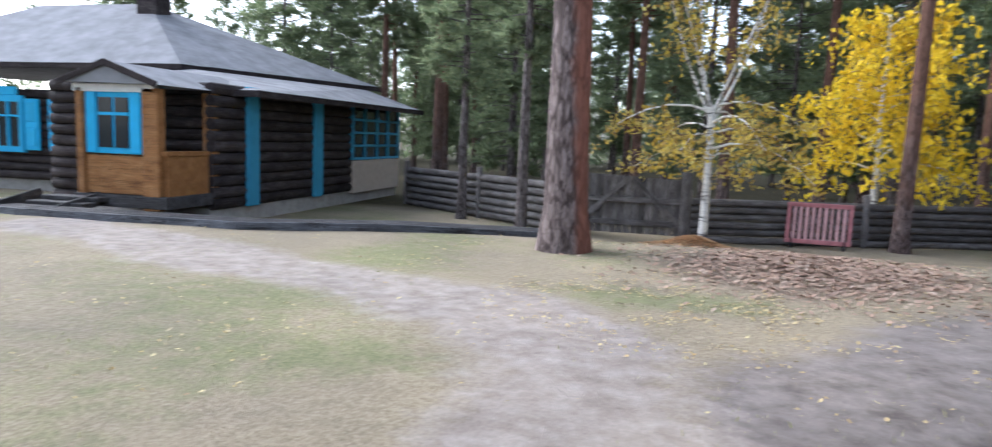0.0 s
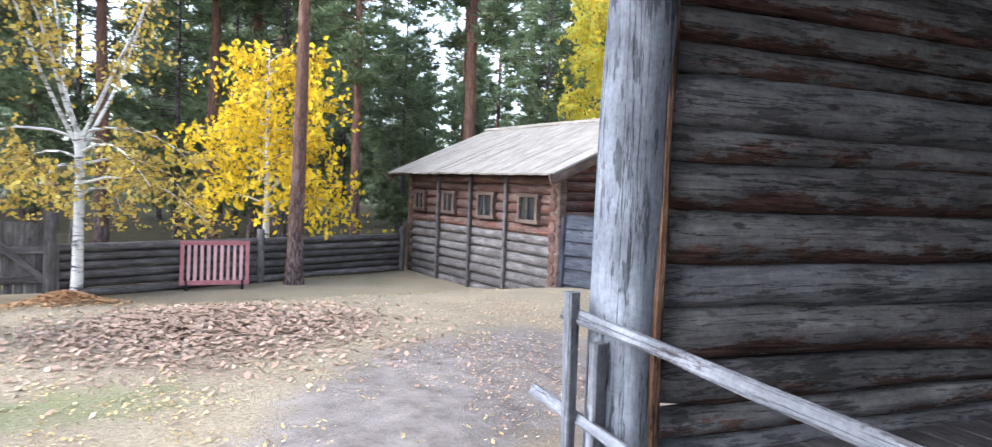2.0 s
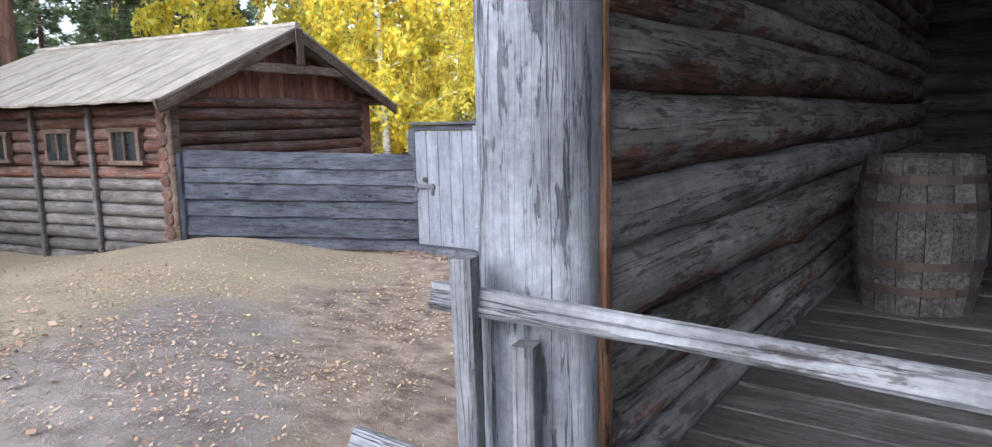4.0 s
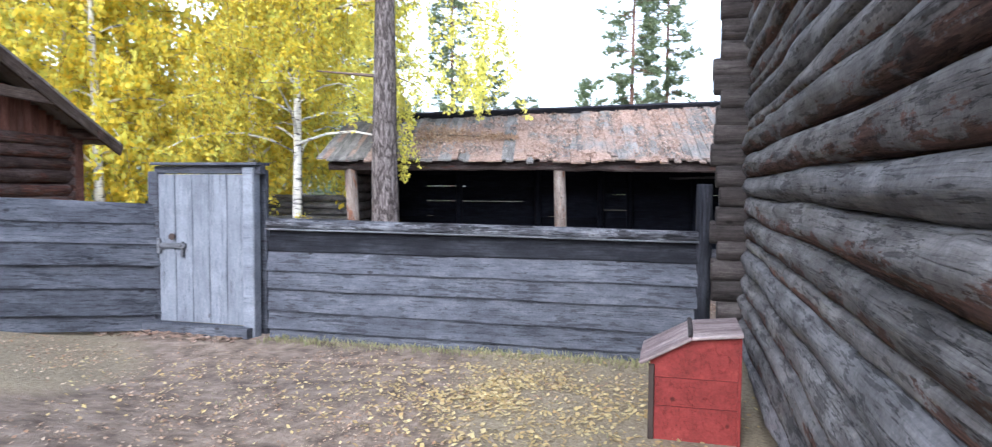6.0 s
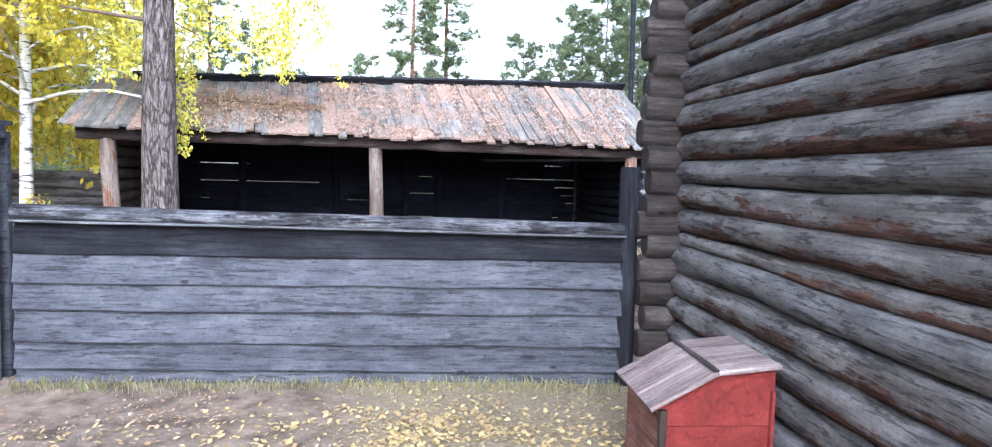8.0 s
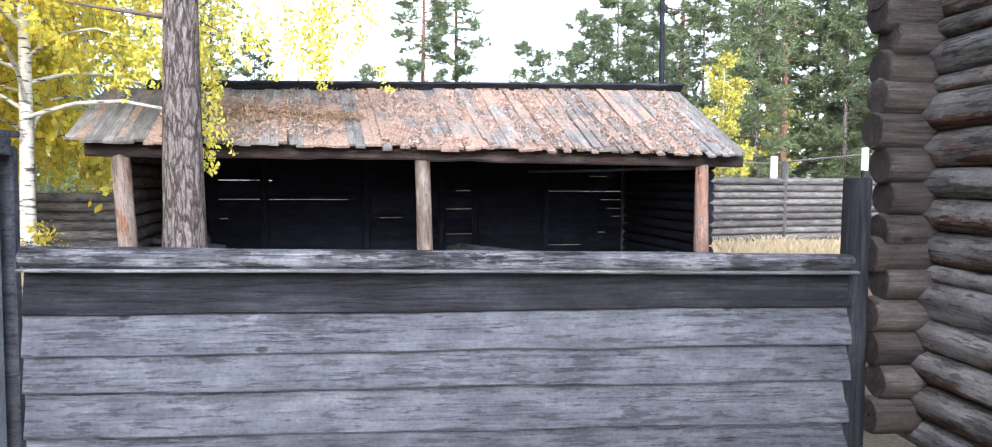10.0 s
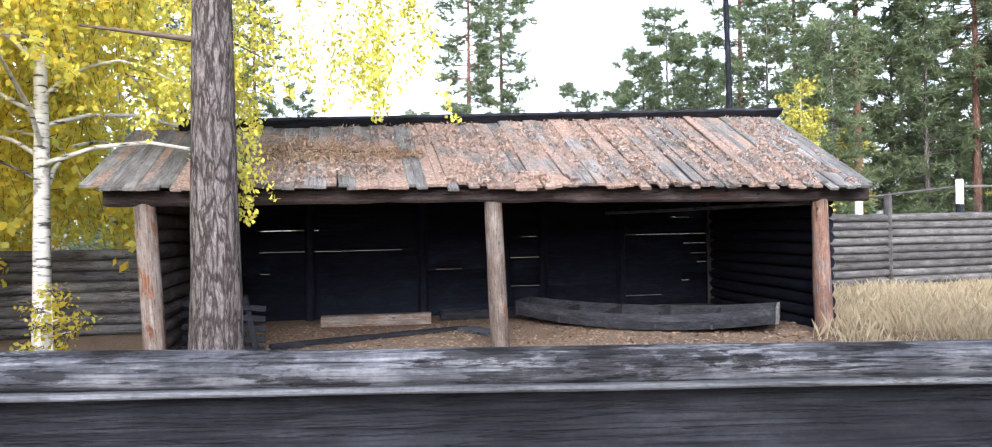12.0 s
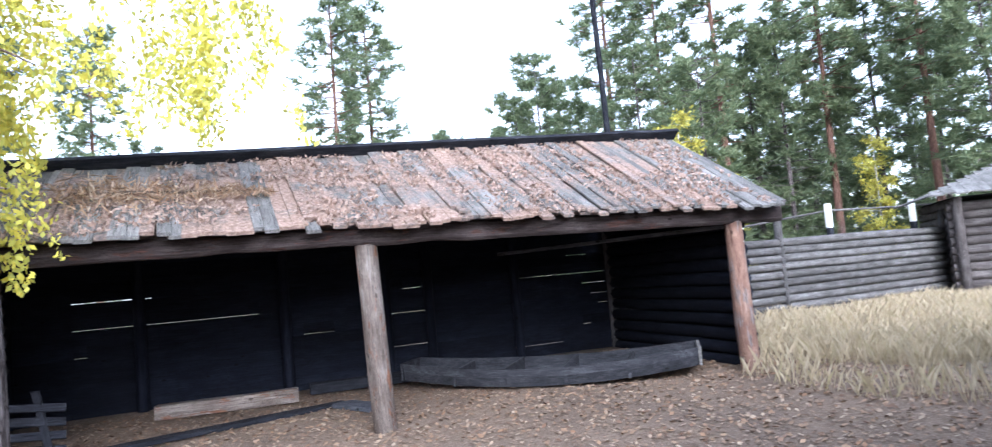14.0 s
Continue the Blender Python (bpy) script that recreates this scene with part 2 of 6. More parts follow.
M_RED_POST = wood("red_peeled_post", (0.1, 0.058, 0.045), (0.22, 0.13, 0.098), (0.37, 0.26, 0.21), (0.18, 0.155, 0.15), 0.55)
# near-black blue: the shade inside the shed is put into this colour
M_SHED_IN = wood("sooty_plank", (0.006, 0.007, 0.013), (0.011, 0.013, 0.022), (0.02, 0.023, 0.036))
M_HOUSE_LOG = wood("house_log", (0.02, 0.016, 0.016), (0.045, 0.036, 0.036), (0.09, 0.075, 0.072))
M_BLUE = plain("sky_blue_paint", (0.05, 0.42, 0.72), 0.55, vary=0.12)
M_BLUE_DARK = plain("faded_blue_paint", (0.06, 0.27, 0.42), 0.6)
M_ORANGE = wood("varnished_board", (0.16, 0.07, 0.025), (0.3, 0.14, 0.05), (0.4, 0.2, 0.08), vary=0.1, rough=0.5)
M_BEIGE = plain("beige_panel", (0.5, 0.42, 0.35), 0.7)
M_SHEET = plain("grey_roof_sheet", (0.2, 0.2, 0.21), 0.95, vary=0.35, scale=2.0)
M_STONE = plain("foundation", (0.32, 0.3, 0.28), 0.9, vary=0.3)
M_RED = wood("red_painted_board", (0.14, 0.024, 0.021), (0.19, 0.03, 0.027), (0.24, 0.044, 0.038), (0.11, 0.034, 0.03), 0.7, rough=0.6, vary=0.12, crack=0.4, soft=0.85, fine=0.15)
M_LID = wood("faded_lid_board", (0.13, 0.09, 0.09), (0.27, 0.21, 0.205), (0.4, 0.34, 0.33), vary=0.2)
M_LID_DARK = wood("dark_lid_strip", (0.03, 0.024, 0.024), (0.07, 0.058, 0.056), (0.13, 0.11, 0.108))
M_RED_WORN = wood("worn_red_board", (0.1, 0.05, 0.042), (0.2, 0.095, 0.078), (0.3, 0.18, 0.15), (0.16, 0.14, 0.14), 0.6, vary=0.1)
M_PINK = plain("faded_pink_paint", (0.44, 0.18, 0.19), 0.7, vary=0.3)
M_SLAT = plain("pale_pink_slat", (0.6, 0.36, 0.36), 0.7, vary=0.2)
M_GLASS = plain("dark_pane", (0.02, 0.025, 0.03), 0.08, vary=0.1, bumps=0.0)
M_IRON = plain("rusty_iron", (0.06, 0.045, 0.04), 0.6, 0.6)
M_WHITE = plain("white_paint", (0.78, 0.78, 0.76), 0.6)
M_PINE = bark("pine_bark", (0.165, 0.12, 0.11), (0.36, 0.28, 0.265), (0.27, 0.155, 0.115), 1.6)
M_PINE_RED = bark("red_sided_pine_bark", (0.14, 0.108, 0.1), (0.38, 0.31, 0.295), (0.33, 0.15, 0.105), 1.1, (3.6, 1.2))
M_PINE_GREY = bark("grey_pine_bark", (0.1, 0.084, 0.081), (0.33, 0.29, 0.28), None, 1.7)
M_PINE_STOUT = bark("deep_plated_bark", (0.1, 0.084, 0.082), (0.35, 0.305, 0.3), None, 1.35, tall=1.5)
M_BIRCH = birch_bark()
M_TWIG = plain("twig", (0.12, 0.09, 0.07), 0.9)
M_NEEDLE = foliage("pine_needles", [(0.13, 0.17, 0.088), (0.18, 0.222, 0.118), (0.235, 0.27, 0.15), (0.15, 0.2, 0.12)], 0.6)
M_YELLOW = foliage("birch_leaves", [(0.76, 0.6, 0.06), (0.84, 0.7, 0.1), (0.76, 0.7, 0.14), (0.6, 0.62, 0.14), (0.82, 0.6, 0.07)], 0.6)
M_GREENISH = foliage("yellow_green_leaves", [(0.62, 0.54, 0.08), (0.5, 0.5, 0.12), (0.7, 0.6, 0.1), (0.42, 0.44, 0.12)], 0.32)
M_GOLD = foliage("golden_leaves", [(0.75, 0.53, 0.02), (0.85, 0.66, 0.04), (0.8, 0.58, 0.03)], 0.5)
M_AMBER = foliage("amber_leaves", [(0.5, 0.35, 0.05), (0.6, 0.46, 0.08), (0.36, 0.23, 0.06), (0.56, 0.48, 0.14), (0.24, 0.15, 0.05)], 0.4)
M_FALLEN = foliage("fallen_leaves", [(0.56, 0.44, 0.2), (0.42, 0.29, 0.13), (0.62, 0.52, 0.27), (0.3, 0.2, 0.11)], 0.15)
M_BROWN_LEAF = foliage("brown_leaves", [(0.27, 0.175, 0.125), (0.34, 0.235, 0.175), (0.22, 0.14, 0.1), (0.4, 0.31, 0.24)], 0.1)
M_NEEDLE_DRY = foliage("dry_needles", [(0.3, 0.17, 0.1), (0.42, 0.29, 0.19), (0.17, 0.1, 0.065), (0.52, 0.41, 0.3), (0.24, 0.14, 0.09)], 0.1)
M_RUST = foliage("rust_needles", [(0.42, 0.24, 0.12), (0.5, 0.32, 0.17), (0.34, 0.19, 0.1)], 0.1)
M_ROOF_LITTER = foliage("roof_litter", [(0.25, 0.165, 0.128), (0.32, 0.225, 0.18), (0.4, 0.305, 0.255), (0.18, 0.115, 0.088)], 0.1)
M_GRASS_DRY = foliage("dry_grass", [(0.5, 0.41, 0.26), (0.62, 0.52, 0.36), (0.36, 0.29, 0.18), (0.66, 0.57, 0.42), (0.42, 0.36, 0.2)], 0.4)
M_GRASS = foliage("short_grass", [(0.22, 0.23, 0.1), (0.3, 0.29, 0.14), (0.36, 0.32, 0.19), (0.2, 0.22, 0.1)], 0.4)


def roof_litter():
    """Grey shed boards with patches of rust-brown needles lying on them."""
    m = wood("littered_roof_board", (0.07, 0.068, 0.066), (0.16, 0.155, 0.15), (0.27, 0.26, 0.25), vary=0.35)
    nt = m.node_tree
    b = nt.nodes["Principled BSDF"]
    old = b.inputs["Base Color"].links[0].from_socket
    geo = nt.nodes.new("ShaderNodeNewGeometry")
    fine = noise_tex(nt, geo.outputs["Position"], 26.0, 6.0, 0.75)
    lay = noise_tex(nt, geo.outputs["Position"], 1.1, 5.0, 0.65)
    litter = ramp(nt, fine, [(0.3, (0.11, 0.073, 0.055)), (0.5, (0.255, 0.176, 0.14)), (0.7, (0.41, 0.315, 0.265))])
    m1 = nt.nodes.new("ShaderNodeMath")
    m1.operation = "MULTIPLY_ADD"
    m1.inputs[1].default_value = 0.45
    nt.links.new(fine, m1.inputs[0])
    nt.links.new(lay, m1.inputs[2])
    info = nt.nodes.new("ShaderNodeObjectInfo")
    m2 = nt.nodes.new("ShaderNodeMath")
    m2.operation = "MULTIPLY_ADD"
    m2.inputs[1].default_value = 0.05
    nt.links.new(info.outputs["Random"], m2.inputs[0])
    nt.links.new(m1.outputs[0], m2.inputs[2])
    mask = ramp(nt, m2.outputs[0], [(0.66, (0, 0, 0)), (0.8, (1, 1, 1))])
    bump(nt, b, mask, 0.6, 0.02)
    nt.links.new(mixc(nt, mask, old, litter), b.inputs["Base Color"])
    return m


M_SHED_ROOF = roof_litter()

# ---- building blocks ----
WORLD = {}


def part(name, bm, material, parent=None, label="", m=None, smooth=False):
    """Links a bmesh (or a finished mesh) as one object; m is its pose in the world."""
    if isinstance(bm, bmesh.types.BMesh):
        me = bpy.data.meshes.new(name)
        if smooth:
            for f in bm.faces:
                f.smooth = True
        bm.to_mesh(me)
        bm.free()
        me.materials.append(material)
    else:
        me = bm
    ob = new(name, me)
    m = m if m is not None else Matrix()
    if parent is not None:
        ob.parent = parent
        ob.matrix_parent_inverse = WORLD[parent].inverted()
    ob.matrix_basis = m
    WORLD[ob] = m
    if label:
        ob["label"] = label
    return ob


def thing(name, place, label, category, group="", kind="", turn=0.0):
    ob = new(name)
    ob.empty_display_size = 0.2
    ob.matrix_basis = WORLD[ob] = pose(*place, 0, 0, turn)
    return tagged(ob, label, category, group, kind)


def along(a, b, roll=0.0):
    """The pose at a whose x axis points to b, with z as upright as it can be."""
    a, b = Vector(a), Vector(b)
    x = (b - a).normalized()
    up = Vector((0, 0, 1)) if abs(x.z) < 0.95 else Vector((0, 1, 0))
    y = up.cross(x).normalized()
    z = x.cross(y)
    return Matrix((( x.x, y.x, z.x, a.x), (x.y, y.y, z.y, a.y), (x.z, y.z, z.z, a.z), (0, 0, 0, 1))) @ pose(0, 0, 0, roll)


def log_bm(length, r0, r1, seed, sides=12, cuts=None, wob=0.05, bow=0.0, hewn=0.0):
    """A round log along x with uneven girth, a slight bow and chamfered ends; hewn: the length of an axe-cut taper at its start, with swollen knots further on."""
    bm = bmesh.new()
    r = random.Random(seed)
    cuts = cuts or max(3, int(length / (0.16 if hewn else 0.5)))
    px, py, pz = r.uniform(0, 99), r.uniform(0, 99), r.uniform(0, 99)
    rings = []
    xs = [0.0] + [0.015 + (length - 0.03) * i / cuts for i in range(cuts + 1)] + [length]
    knots = [(r.uniform(0.3, length), r.uniform(0, 6.28), r.uniform(0.08, 0.2)) for _ in range(int(length * 1.6))] if hewn else []
    cut = r.uniform(0, 6.28)
    for i, x in enumerate(xs):
        u = x / length
        rad = r0 + (r1 - r0) * u
        if i in (0, len(xs) - 1):
            rad *= 0.9
        oy = bow * math.sin(math.pi * u) + 0.25 * rad * (noise.noise((x * 0.6 + px, py, pz)))
        oz = 0.18 * rad * noise.noise((x * 0.6 + px, py + 9, pz))
        ring = []
        for k in range(sides):
            a = 2 * math.pi * k / sides
            w = 1 + wob * 2 * noise.noise((x * 1.3 + px, 1.4 * math.cos(a) + py, 1.4 * math.sin(a) + pz))
            for kx, ka, kh in knots:
                w += kh * math.exp(-((x - kx) / 0.07) ** 2 - (((a - ka + math.pi) % (2 * math.pi) - math.pi) / 0.4) ** 2)
            if hewn and x < hewn:
                w -= (0.12 + 0.2 * max(0.0, math.cos(a - cut))) * (1 - x / hewn)
            ring.append(bm.verts.new((x, oy + rad * w * math.cos(a), oz + rad * w * math.sin(a))))
        rings.append(ring)
    for p, q in zip(rings, rings[1:]):
        for k in range(sides):
            f = bm.faces.new((p[k], p[(k + 1) % sides], q[(k + 1) % sides], q[k]))
            f.smooth = True
    bm.faces.new(list(reversed(rings[0])))
    bm.faces.new(rings[-1])
    bmesh.ops.recalc_face_normals(bm, faces=bm.faces)
    return bm


def plank_bm(length, width, thick, seed=0, cuts=None, rag=0.006, bevel=0.006, warp=0.004):
    """A sawn board along x, width along y, thickness along z, with worn edges that are not quite straight."""
    bm = bmesh.new()
    r = random.Random(seed)
    cuts = cuts or max(1, int(length / 0.45))
    px = r.uniform(0, 99)
    rings = []
    for i in range(cuts + 1):
        x = length * i / cuts
        e0 = rag * 2 * noise.noise((x * 2 + px, 0, 0))
        e1 = rag * 2 * noise.noise((x * 2 + px, 5, 0))
        dz = warp * 2 * noise.noise((x + px, 9, 0))
        hw, ht = width / 2, thick / 2
        bv = min(bevel, ht * 0.8)
        ring = [bm.verts.new((x, y, z + dz)) for y, z in (
            (-hw + e0, -ht + bv), (-hw + bv + e0, -ht), (hw - bv + e1, -ht), (hw + e1, -ht + bv),
            (hw + e1, ht - bv), (hw - bv + e1, ht), (-hw + bv + e0, ht), (-hw + e0, ht - bv))]
        rings.append(ring)
    for p, q in zip(rings, rings[1:]):
        for k in range(8):
            bm.faces.new((p[k], q[k], q[(k + 1) % 8], p[(k + 1) % 8]))
    bm.faces.new(rings[0])
    bm.faces.new(list(reversed(rings[-1])))
    bmesh.ops.recalc_face_normals(bm, faces=bm.faces)
    return bm


def box_bm(sx, sy, sz, bevel=0.008):
    """A box with worn edges, its middle at the origin."""
    bm = bmesh.new()
    bmesh.ops.create_cube(bm, size=1.0, matrix=Matrix.Diagonal((sx, sy, sz, 1)))
    if bevel:
        bmesh.ops.bevel(bm, geom=list(bm.edges), offset=bevel, segments=1, affect="EDGES")
    return bm


def beam(parent, name, a, b, width, thick, material, seed=0, roll=0.0, label=""):
    a, b = Vector(a), Vector(b)
    return part(name, plank_bm((b - a).length, width, thick, seed), material, parent, label, along(a, b, roll))


def log(parent, name, a, b, r0, r1, material, seed=0, label="", sides=12, wob=0.05, bow=0.0, hewn=0.0):
    a, b = Vector(a), Vector(b)
    return part(name, log_bm((b - a).length, r0, r1, seed, sides, None, wob, bow, hewn), material, parent, label, along(a, b))


def step(a, b, v):
    u = min(1.0, max(0.0, (v - a) / (b - a)))
    return u * u * (3 - 2 * u)


def ground_z(x, y):
    """The yard: a low rise where the walk begins, falling to the fences."""
    d = min((x - 4.3 - (y - 6.0)) / 1.41, x - 4.3)
    rise = 0.42 * (1 - step(-1.3, 1.3, d)) * (1 - step(11.5, 15.4, y)) * (1 - step(4, 12, -x) * 0.4)
    mound = 0.10 * math.exp(-((x - 3.7) / 1.8) ** 2 - ((y - 10.8) / 1.2) ** 2)
    mound += 0.2 * math.exp(-((x - 2.5) / 0.45) ** 2 - ((y - 15.15) / 0.35) ** 2)
    soft = 0.03 * noise.noise((x * 0.35, y * 0.35, 3)) + 0.012 * noise.noise((x * 1.3, y * 1.3, 7))
    far = math.hypot(x - 8, y - 7)
    return rise + mound + soft * (1 - step(14, 22, far))


# ---- ground ----
PALE_WAY = ((-6.0, 10.2), (-1.5, 8.7), (0.9, 7.9), (1.7, 7.1), (1.8, 5.0), (1.5, 1.0))
GREY_WAY = ((2.9, 4.0), (3.1, 6.6), (4.0, 7.7), (5.6, 8.9), (6.2, 9.1))


def run(x, y, way):
    """How far a place is from a trodden way."""
    best = 99.0
    for (ax, ay), (bx, by) in zip(way, way[1:]):
        dx, dy = bx - ax, by - ay
        u = min(1.0, max(0.0, ((x - ax) * dx + (y - ay) * dy) / (dx * dx + dy * dy)))
        best = min(best, math.hypot(x - ax - u * dx, y - ay - u * dy))
    return best


def ground():
    def axis(lo, hi):
        near = [lo + 0.22 * i for i in range(int((hi - lo) / 0.22) + 1)]
        out = [1.0, 2.2, 4.0, 7.0, 12.0, 20.0, 35.0, 60.0, 110.0, 220.0, 500.0]
        return [lo - d for d in reversed(out)] + near + [near[-1] + d for d in out]
    xs, ys = axis(-10.0, 25.0), axis(-6.0, 20.0)
    verts, faces, sand, litter, green, wood_floor, pale, grey = [], [], [], [], [], [], [], []
    for y in ys:
        for x in xs:
            verts.append((x, y, ground_z(x, y)))
            wob = 0.9 * noise.noise((x * 0.5, y * 0.5, 1)) + 0.4 * noise.noise((x * 1.7, y * 1.7, 2))
            # a trodden sandy way from the start towards the house, and along the log wall to the gate
            track = abs((x - 1.2) * 0.75 - (y - 7.5) * -0.35 + wob)
            way = abs((y - 7.7) - (x - 6) * 0.22 + wob * 0.7)
            s = max((1 - step(0.3, 1.2, track)) * (1 - step(9.5, 13, y)), 0.75 * (1 - step(0.9, 2.0, way)) * step(2, 4, x) * (1 - step(10.5, 11.5, x)))
            s *= step(4.0, 6.0, x)
            sand.append(s)
            pale.append(1.1 - max(0.0, run(x, y, PALE_WAY) + wob * 0.35) / 1.2)
            grey.append(1.1 - max(0.0, run(x, y, GREY_WAY) + wob * 0.35) / 1.6)
            pile = 1 - step(0.6, 1.25, math.hypot((x - 3.6 + wob * 0.5) / 1.7, (y - 10.6 + wob * 0.5) / 1.5))
            shed = step(11.0, 12.6, x + wob * 0.6) * (1 - step(0.0, 1.6, 0.9 - y + wob * 0.5) * (1 - step(16.5, 17.0, x)))
            litter.append(max(pile * 0.6, shed))
            wood_floor.append(max(step(17.6, 19, y + wob * 0.4), step(24, 28, x), step(8, 12, -y)))
            lush = 0.75 * math.exp(-((x - 2.3) / 1.0) ** 2 - ((y - 8.9) / 0.55) ** 2) + 0.5 * math.exp(-((x - 0.5) / 0.9) ** 2 - ((y - 6.4) / 0.5) ** 2)
            green.append(0.12 + 0.16 * (1 - step(0.0, 2.5, x)) + lush + 0.8 * noise.noise((x * 0.6, y * 0.6, 11)) + (0.3 if x < 2 and y > 4 else 0.0))
    nx = len(xs)
    for j in range(len(ys) - 1):
        for i in range(nx - 1):
            k = j * nx + i
            faces.append((k, k + 1, k + nx + 1, k + nx))
    me = bpy.data.meshes.new("ground")
    me.from_pydata(verts, [], faces)
    for key, vals in (("sand", sand), ("litter", litter), ("green", green), ("pale", pale), ("grey", grey), ("woods", wood_floor)):
        me.attributes.new(key, "FLOAT", "POINT").data.foreach_set("value", vals)
    me.shade_smooth()
    m, nt, b = nodes("yard_soil")
    geo = nt.nodes.new("ShaderNodeNewGeometry")
    p = geo.outputs["Position"]

    def attr(n):
        a = nt.nodes.new("ShaderNodeAttribute")
        a.attribute_name = n
        return a.outputs["Fac"]
    fine = noise_tex(nt, p, 34.0, 8.0, 0.75)
    mid = noise_tex(nt, p, 5.0, 6.0, 0.65)
    big = noise_tex(nt, p, 0.7, 5.0, 0.6)
    turf = ramp(nt, fine, [(0.25, (0.14, 0.11, 0.075)), (0.5, (0.28, 0.235, 0.165)), (0.75, (0.42, 0.36, 0.27))])
    grass = ramp(nt, fine, [(0.25, (0.1, 0.105, 0.05)), (0.5, (0.21, 0.21, 0.11)), (0.78, (0.34, 0.31, 0.19))])
    gm = nt.nodes.new("ShaderNodeMath")
    gm.operation = "MULTIPLY"
    nt.links.new(attr("green"), gm.inputs[0])
    nt.links.new(mid, gm.inputs[1])
    col = mixc(nt, ramp(nt, gm.outputs[0], [(0.25, (0, 0, 0)), (0.5, (1, 1, 1))]), turf, grass)
    earth = ramp(nt, mid, [(0.32, (0.11, 0.085, 0.07)), (0.5, (0.23, 0.183, 0.15)), (0.7, (0.36, 0.3, 0.25))])
    earth = mixc(nt, 0.5, earth, ramp(nt, fine, [(0.3, (0.6, 0.58, 0.56)), (0.7, (1.2, 1.18, 1.15))]), "MULTIPLY")
    sm = nt.nodes.new("ShaderNodeMath")
    sm.operation = "MULTIPLY_ADD"
    sm.inputs[1].default_value = 0.55
    nt.links.new(mid, sm.inputs[0])
    nt.links.new(attr("sand"), sm.inputs[2])
    col = mixc(nt, ramp(nt, sm.outputs[0], [(0.5, (0, 0, 0)), (0.85, (1, 1, 1))]), col, earth)
    for key, stops in (("grey", ((0.14, 0.119, 0.107), (0.22, 0.192, 0.176), (0.3, 0.268, 0.247))), ("pale", ((0.24, 0.203, 0.175), (0.33, 0.285, 0.252), (0.42, 0.372, 0.335)))):
        soil = ramp(nt, mid, [(0.3, stops[0]), (0.5, stops[1]), (0.72, stops[2])])
        soil = mixc(nt, 0.45, soil, ramp(nt, fine, [(0.3, (0.6, 0.59, 0.58)), (0.7, (1.2, 1.18, 1.16))]), "MULTIPLY")
        rim = nt.nodes.new("ShaderNodeMath")
        rim.operation = "MULTIPLY_ADD"
        rim.inputs[1].default_value = 0.5
        nt.links.new(mid, rim.inputs[0])
        nt.links.new(attr(key), rim.inputs[2])
        col = mixc(nt, ramp(nt, rim.outputs[0], [(0.72, (0, 0, 0)), (0.98, (1, 1, 1))]), col, soil)
    brown = ramp(nt, fine, [(0.3, (0.1, 0.072, 0.054)), (0.5, (0.21, 0.158, 0.122)), (0.72, (0.35, 0.285, 0.225))])
    lm = nt.nodes.new("ShaderNodeMath")
    lm.operation = "MULTIPLY_ADD"
    lm.inputs[1].default_value = 0.5
    nt.links.new(fine, lm.inputs[0])
    nt.links.new(attr("litter"), lm.inputs[2])
    col = mixc(nt, ramp(nt, lm.outputs[0], [(0.6, (0, 0, 0)), (0.95, (1, 1, 1))]), col, brown)
    moss = ramp(nt, mid, [(0.3, (0.035, 0.032, 0.02)), (0.7, (0.1, 0.085, 0.05))])
    col = mixc(nt, attr("woods"), col, moss)
    tone = ramp(nt, big, [(0.3, (0.8, 0.8, 0.82)), (0.7, (1.12, 1.1, 1.06))])
    nt.links.new(mixc(nt, 1.0, col, tone, "MULTIPLY"), b.inputs["Base Color"])
    b.inputs["Roughness"].default_value = 0.95
    b.inputs["Specular IOR Level"].default_value = 0.1
    bump(nt, b, fine, 0.7, 0.03)
    me.materials.append(m)
    ob = new("ground", me)
    tagged(ob, "trodden sandy yard ground with thin autumn grass", "ground", kind="structure")
    return ob


ground()

# ---- open log shelter that the walk goes round ----
D = Vector((0.983, -0.183, 0.0))   # along the long log wall
N = Vector((0.183, 0.983, 0.0))    # out of it, to the north
CORNER = Vector((4.07, 5.58, 0.0))  # middle of the wall at its open end
FLOOR_Z = 0.97
LONG, DEEP = 6.0, 5.0


def at(u, v, z):
    """A place in the shelter: u along the long wall, v out of it, z up."""
    p = CORNER + D * u + N * v
    return (p.x, p.y, z)


